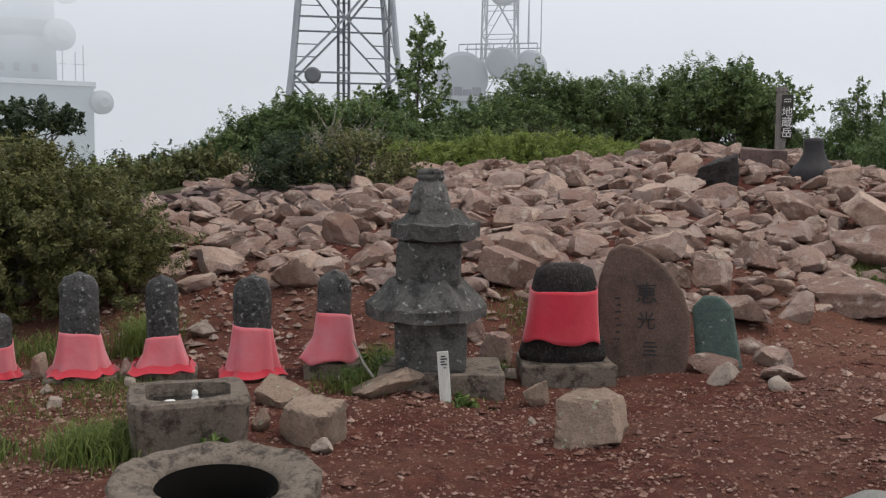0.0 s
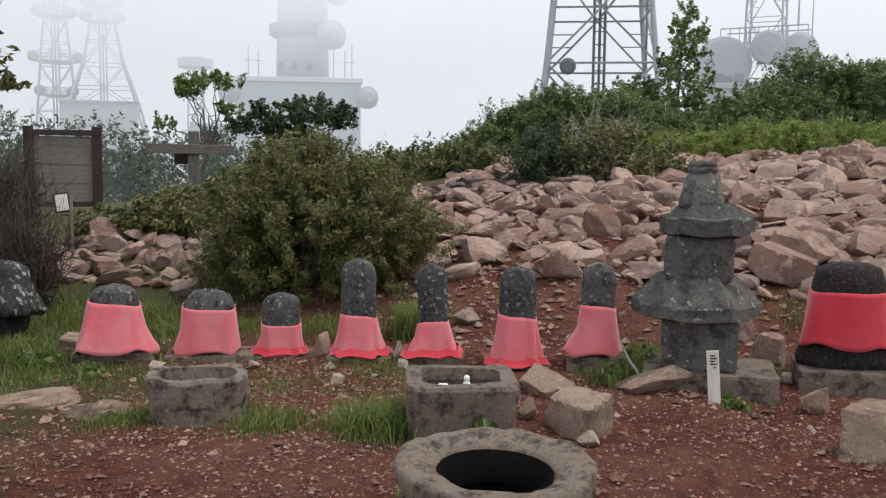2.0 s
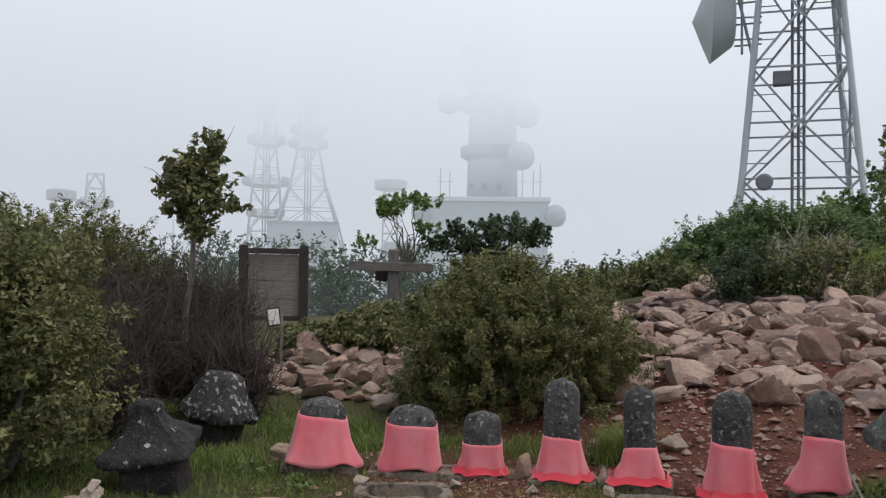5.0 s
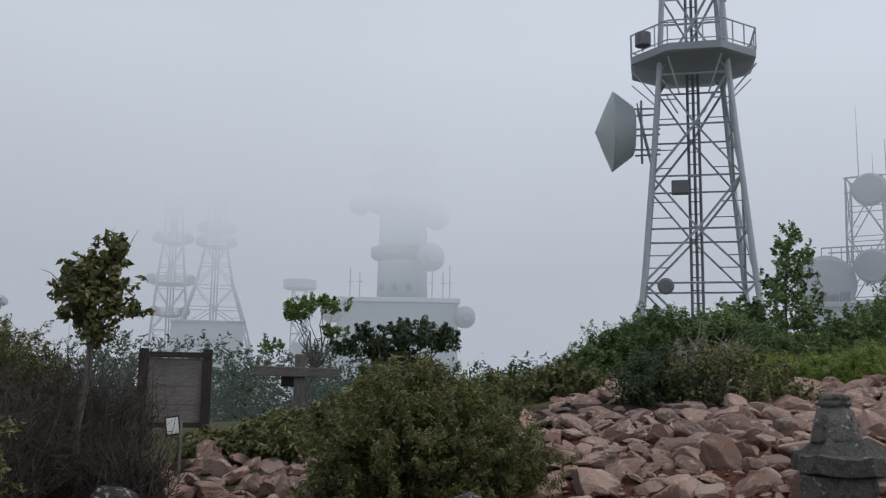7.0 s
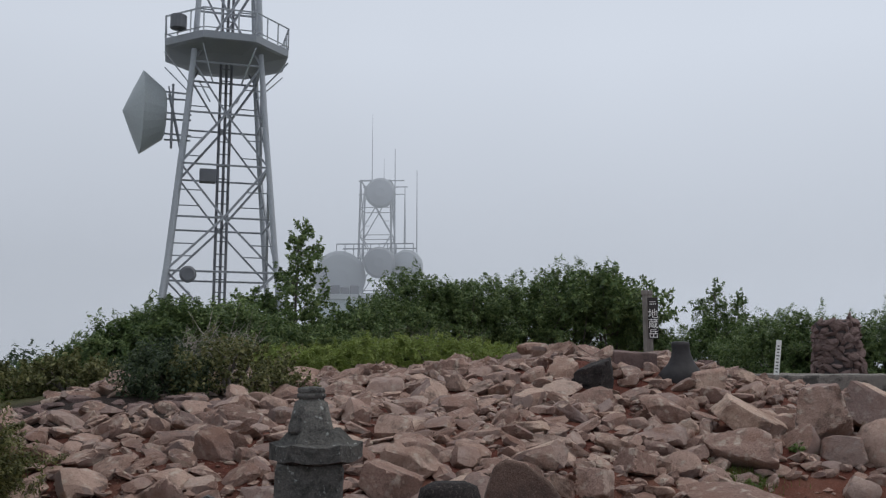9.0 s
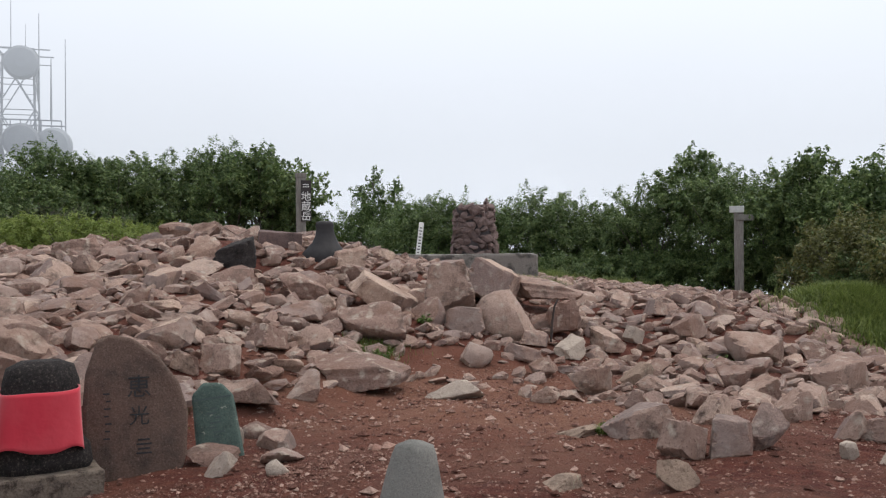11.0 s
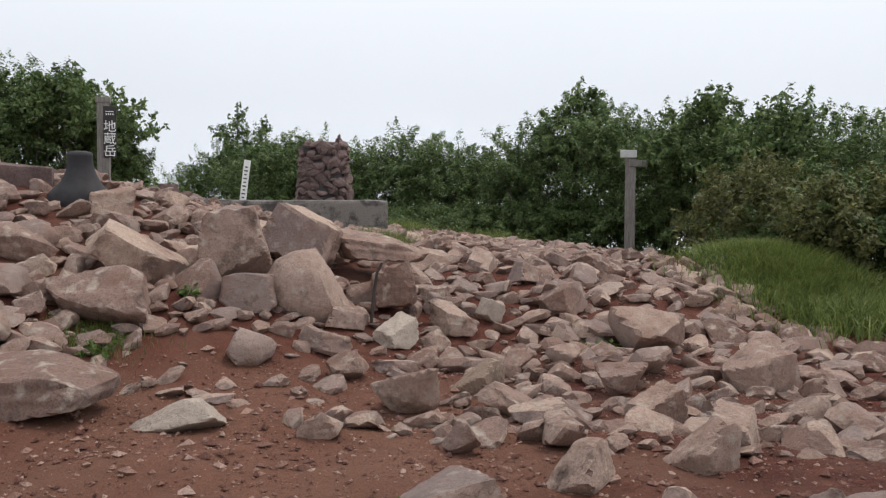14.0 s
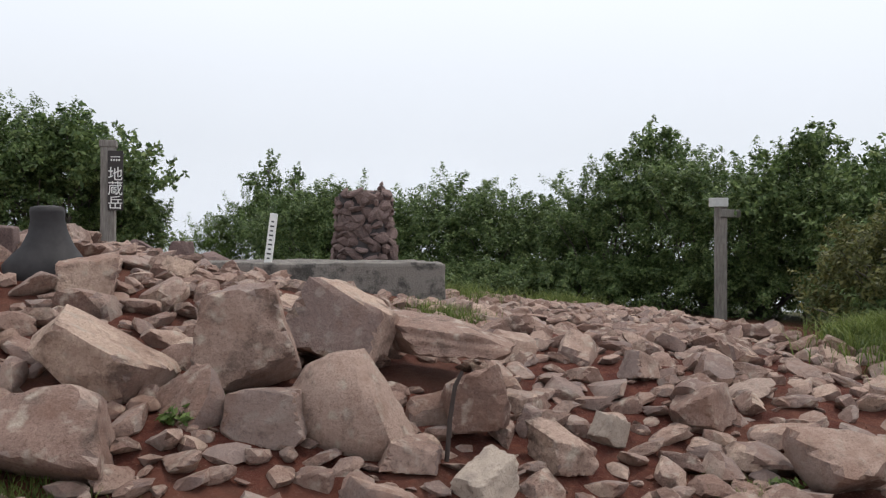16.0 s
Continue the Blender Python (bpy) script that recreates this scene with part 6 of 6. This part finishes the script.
# broad-leaved weeds beside the stones
for k, (x, y, r, h) in enumerate(((-1.08, 4.66, 0.10, 0.14), (-1.12, 3.75, 0.14, 0.16), (-1.16, 3.45, 0.12, 0.12), (-0.36, 6.55, 0.16, 0.2), (-0.5, 6.35, 0.14, 0.16), (0.22, 5.98, 0.07, 0.06), (-3.95, 5.45, 0.12, 0.08), (-4.5, 5.6, 0.16, 0.14), (-4.2, 5.9, 0.14, 0.14), (5.0, 10.3, 0.18, 0.14), (5.2, 6.25, 0.1, 0.12), (9.9, 9.6, 0.14, 0.12), (6.1, 11.2, 0.12, 0.1))):
    shrub("weed", x, y, ((0, 0, h * 0.55, r, r, h * 0.45),), 150, 0.035, LEAF_BRIGHT, 900 + k, "small bright green broad-leaved weed", "weed", 5, r0=0.004, clump=0.03, clumps=14, shell=0.2, group="weeds")

# ---- the mound's many rocks ----
rr = np.random.default_rng(17)


def inside(x, y):
    """Where the mound is covered with stones."""
    foot = np.interp(x, (-12, -6, -5, -2.4, -1, 2.4, 4.9, 5.5, 6.6, 8, 11, 14), (9.6, 8.6, 8.4, 8.3, 8.5, 8.2, 9.8, 8.2, 6.9, 6.0, 5.2, 5.0))
    right = 12.5 + 0.45 * (y - 8.2)
    return (y > foot) & (x < right) & (y < 19.0) & ~((x < -3.6) & (y > 11.0)) & ~((np.hypot((x + 2.4) / 1.9, (y - 12.9) / 1.05) < 1)) & ~((abs(x + 3.7) < 1.1) & (abs(y - 8.5) < 0.9)) & ~((abs(0.891 * (x - 10.71) - 0.454 * (y - 18.98)) < 1.9) & (abs(0.454 * (x - 10.71) + 0.891 * (y - 18.98) + 0.2) < 3.4))


grid_ = {}
for q in taken:
    grid_.setdefault((int(q[0] // 1), int(q[1] // 1)), []).append(q)


def free(x, y, r, k):
    i, j = int(x // 1), int(y // 1)
    for a in (-1, 0, 1):
        for c in (-1, 0, 1):
            for qx, qy, qr in grid_.get((i + a, j + c), ()):
                if (qx - x) ** 2 + (qy - y) ** 2 < (k * (r + qr)) ** 2:
                    return False
    return True


singles, rest_v, rest_f, count = 0, [], [], 0
TINY = [rock_verts(rr, 1, 8, 0.0) for _ in range(12)]
MEDIUM = [rock_verts(rr, 2, int(rr.integers(9, 13)), 0.01, k % 3 == 0) for k in range(24)]
SMALL = [rock_verts(rr, 3, int(rr.integers(9, 14)), 0.012, k % 3 == 0) for k in range(24)]
for size_lo, size_hi, tries, gap in ((0.44, 0.62, 420, 0.98), (0.28, 0.44, 5600, 0.82), (0.17, 0.28, 18000, 0.76), (0.08, 0.17, 26000, 0.8)):
    for _ in range(tries):
        x, y = rr.uniform(-7.5, 17), rr.uniform(5.0, 19)
        if not inside(x, y) or (y < 9.3 and x > 4.5 and rr.random() < 0.66):
            continue
        if np.hypot((x - 5.9) / 1.8, (y - 9.35) / 1.15) < 1 and rr.random() < 0.94:
            continue
        w = rr.uniform(size_lo, size_hi)
        if w > 0.3 and x > 7.2 and y > 13.2:
            continue
        if w < 0.17 and (y > 13.0 or (x > 8.2 and rr.random() < 0.65)):
            continue
        if not free(x, y, w * 0.5, gap):
            continue
        grid_.setdefault((int(x // 1), int(y // 1)), []).append((x, y, w * 0.45))
        deep, high = w * rr.uniform(0.55, 1.0), w * rr.uniform(0.26, 0.60)
        m = pose(x, y, ground(x, y) + high * rr.uniform(0.05, 0.36), *rr.uniform(-28, 28, 2), rr.uniform(0, 360)) @ Matrix.Diagonal((w * 1.15, deep * 1.15, high * 1.1, 1))
        if singles < 290 and w > 0.25 and 2.5 < x < 11 and y < 13:
            ob = new("rock", rock_mesh(int(rr.integers(len(SHAPES))), ROCK, PLAINER))
            ob.matrix_basis = m
            tagged(ob, "angular pinkish-grey rock of the stony mound", "rock", "loose rocks of the mound")
            singles += 1
        else:
            v, f = SMALL[int(rr.integers(24))] if w > 0.3 else MEDIUM[int(rr.integers(24))] if w > 0.13 else TINY[int(rr.integers(12))]
            M = np.array(m)
            rest_v.append(v @ M[:3, :3].T + M[:3, 3])
            rest_f.append(f + count)
            count += len(v)
tagged(piece("mound_rocks", mesh_of("mound_rocks", np.concatenate(rest_v), np.concatenate(rest_f), ROCK, True, 22)), "heaped angular pinkish-grey rocks of the mound", "rocks", kind="stuff")


# flat dark stones in the black hollow of the crest
hollow_rng = random.Random(44)
for _ in range(46):
    x, y = hollow_rng.uniform(-4.1, -0.8), hollow_rng.uniform(11.8, 13.6)
    w = hollow_rng.uniform(0.16, 0.42)
    ob = new("rock", rock_mesh(hollow_rng.randrange(24), PLUM if hollow_rng.random() < 0.7 else ROCK, PLAINER))
    ob.matrix_basis = pose(x, y, ground(x, y) + 0.02, hollow_rng.uniform(-8, 8), hollow_rng.uniform(-8, 8), hollow_rng.uniform(0, 180)) @ Matrix.Diagonal((w, w * 0.7, w * 0.34, 1))
    tagged(ob, "flat dark stone lying on black soil", "rock", "dark stones of the crest")


# ---- gravel on the soil ----
CHIPS = []
for k in range(12):
    v = np.array(((1, 0, 0), (-1, 0, 0), (0, 1, 0), (0, -1, 0), (0, 0, 1), (0, 0, -1)), float) * rr.uniform(0.3, 0.6, (6, 1)) + rr.normal(0, 0.09, (6, 3))
    CHIPS.append((v, np.array(((0, 2, 4), (2, 1, 4), (1, 3, 4), (3, 0, 4), (2, 0, 5), (1, 2, 5), (3, 1, 5), (0, 3, 5)))))
def scatter(name, area, n_, lo, hi, mat, seed, label, dense=None):
    """Small broken chips strewn over an area of the ground, as one object."""
    rr = np.random.default_rng(seed)
    x, y = rr.uniform(area[0], area[1], n_), rr.uniform(area[2], area[3], n_)
    if dense is not None:
        keep = rr.random(n_) < np.array([dense(p, q) for p, q in zip(x, y)])
        x, y = x[keep], y[keep]
    m = len(x)
    size = lo * (hi / lo) ** (rr.random(m) ** 2.2)
    kind = rr.integers(12, size=m)
    v = np.array([q[0] for q in CHIPS])[kind] * size[:, None, None]
    a = rr.uniform(0, 6.28, m)[:, None]
    px = v[:, :, 0] * np.cos(a) - v[:, :, 1] * np.sin(a) * 0.8 + x[:, None]
    py = v[:, :, 0] * np.sin(a) + v[:, :, 1] * np.cos(a) * 0.8 + y[:, None]
    pz = v[:, :, 2] * 0.55 + (terrain(x, y) + size * 0.12)[:, None]
    f = CHIPS[0][1][None] + (np.arange(m) * 6)[:, None, None]
    return tagged(piece(name, mesh_of(name, np.stack((px, py, pz), -1).reshape(-1, 3), f.reshape(-1, 3), mat)), label, "gravel", kind="stuff")


def patchy(x, y):
    q = noise.noise(Vector((x * 0.9, y * 0.9, 0)))
    return 0.5 + 0.9 * max(0, q + 0.1) + (0.2 if 2 < x < 7 and y > 4 else 0) + (0.4 if -3 < x < -1 and y > 4 else 0)


scatter("fine_gravel", (-3.6, 3.2, 2.3, 6.4), 60000, 0.007, 0.040, GRAVEL, 9, "dense pinkish gravel on the dark red soil", patchy)
scatter("gravel", (-4.2, 11, 1.2, 10.2), 80000, 0.008, 0.045, GRAVEL, 7, "small pinkish gravel on the red soil", patchy)
scatter("path_stones", (2.2, 8.0, 4.2, 9.7), 800, 0.03, 0.12, GRAVEL, 12, "loose stones on the trodden path", patchy)
scatter("pebbles", (-4.2, 12, 2.6, 10.2), 2400, 0.04, 0.11, GRAVEL, 8, "scattered pale stones on the red soil", patchy)
scatter("rubble", (2.0, 9.5, 3.0, 8.6), 2600, 0.015, 0.075, GRAVEL, 21, "broken stones strewn over the trodden red soil", patchy)
scatter("back_rubble", (-2.8, 1.4, 6.9, 8.8), 1100, 0.03, 0.16, ROCK, 23, "broken stones on the soil behind the statues", patchy)
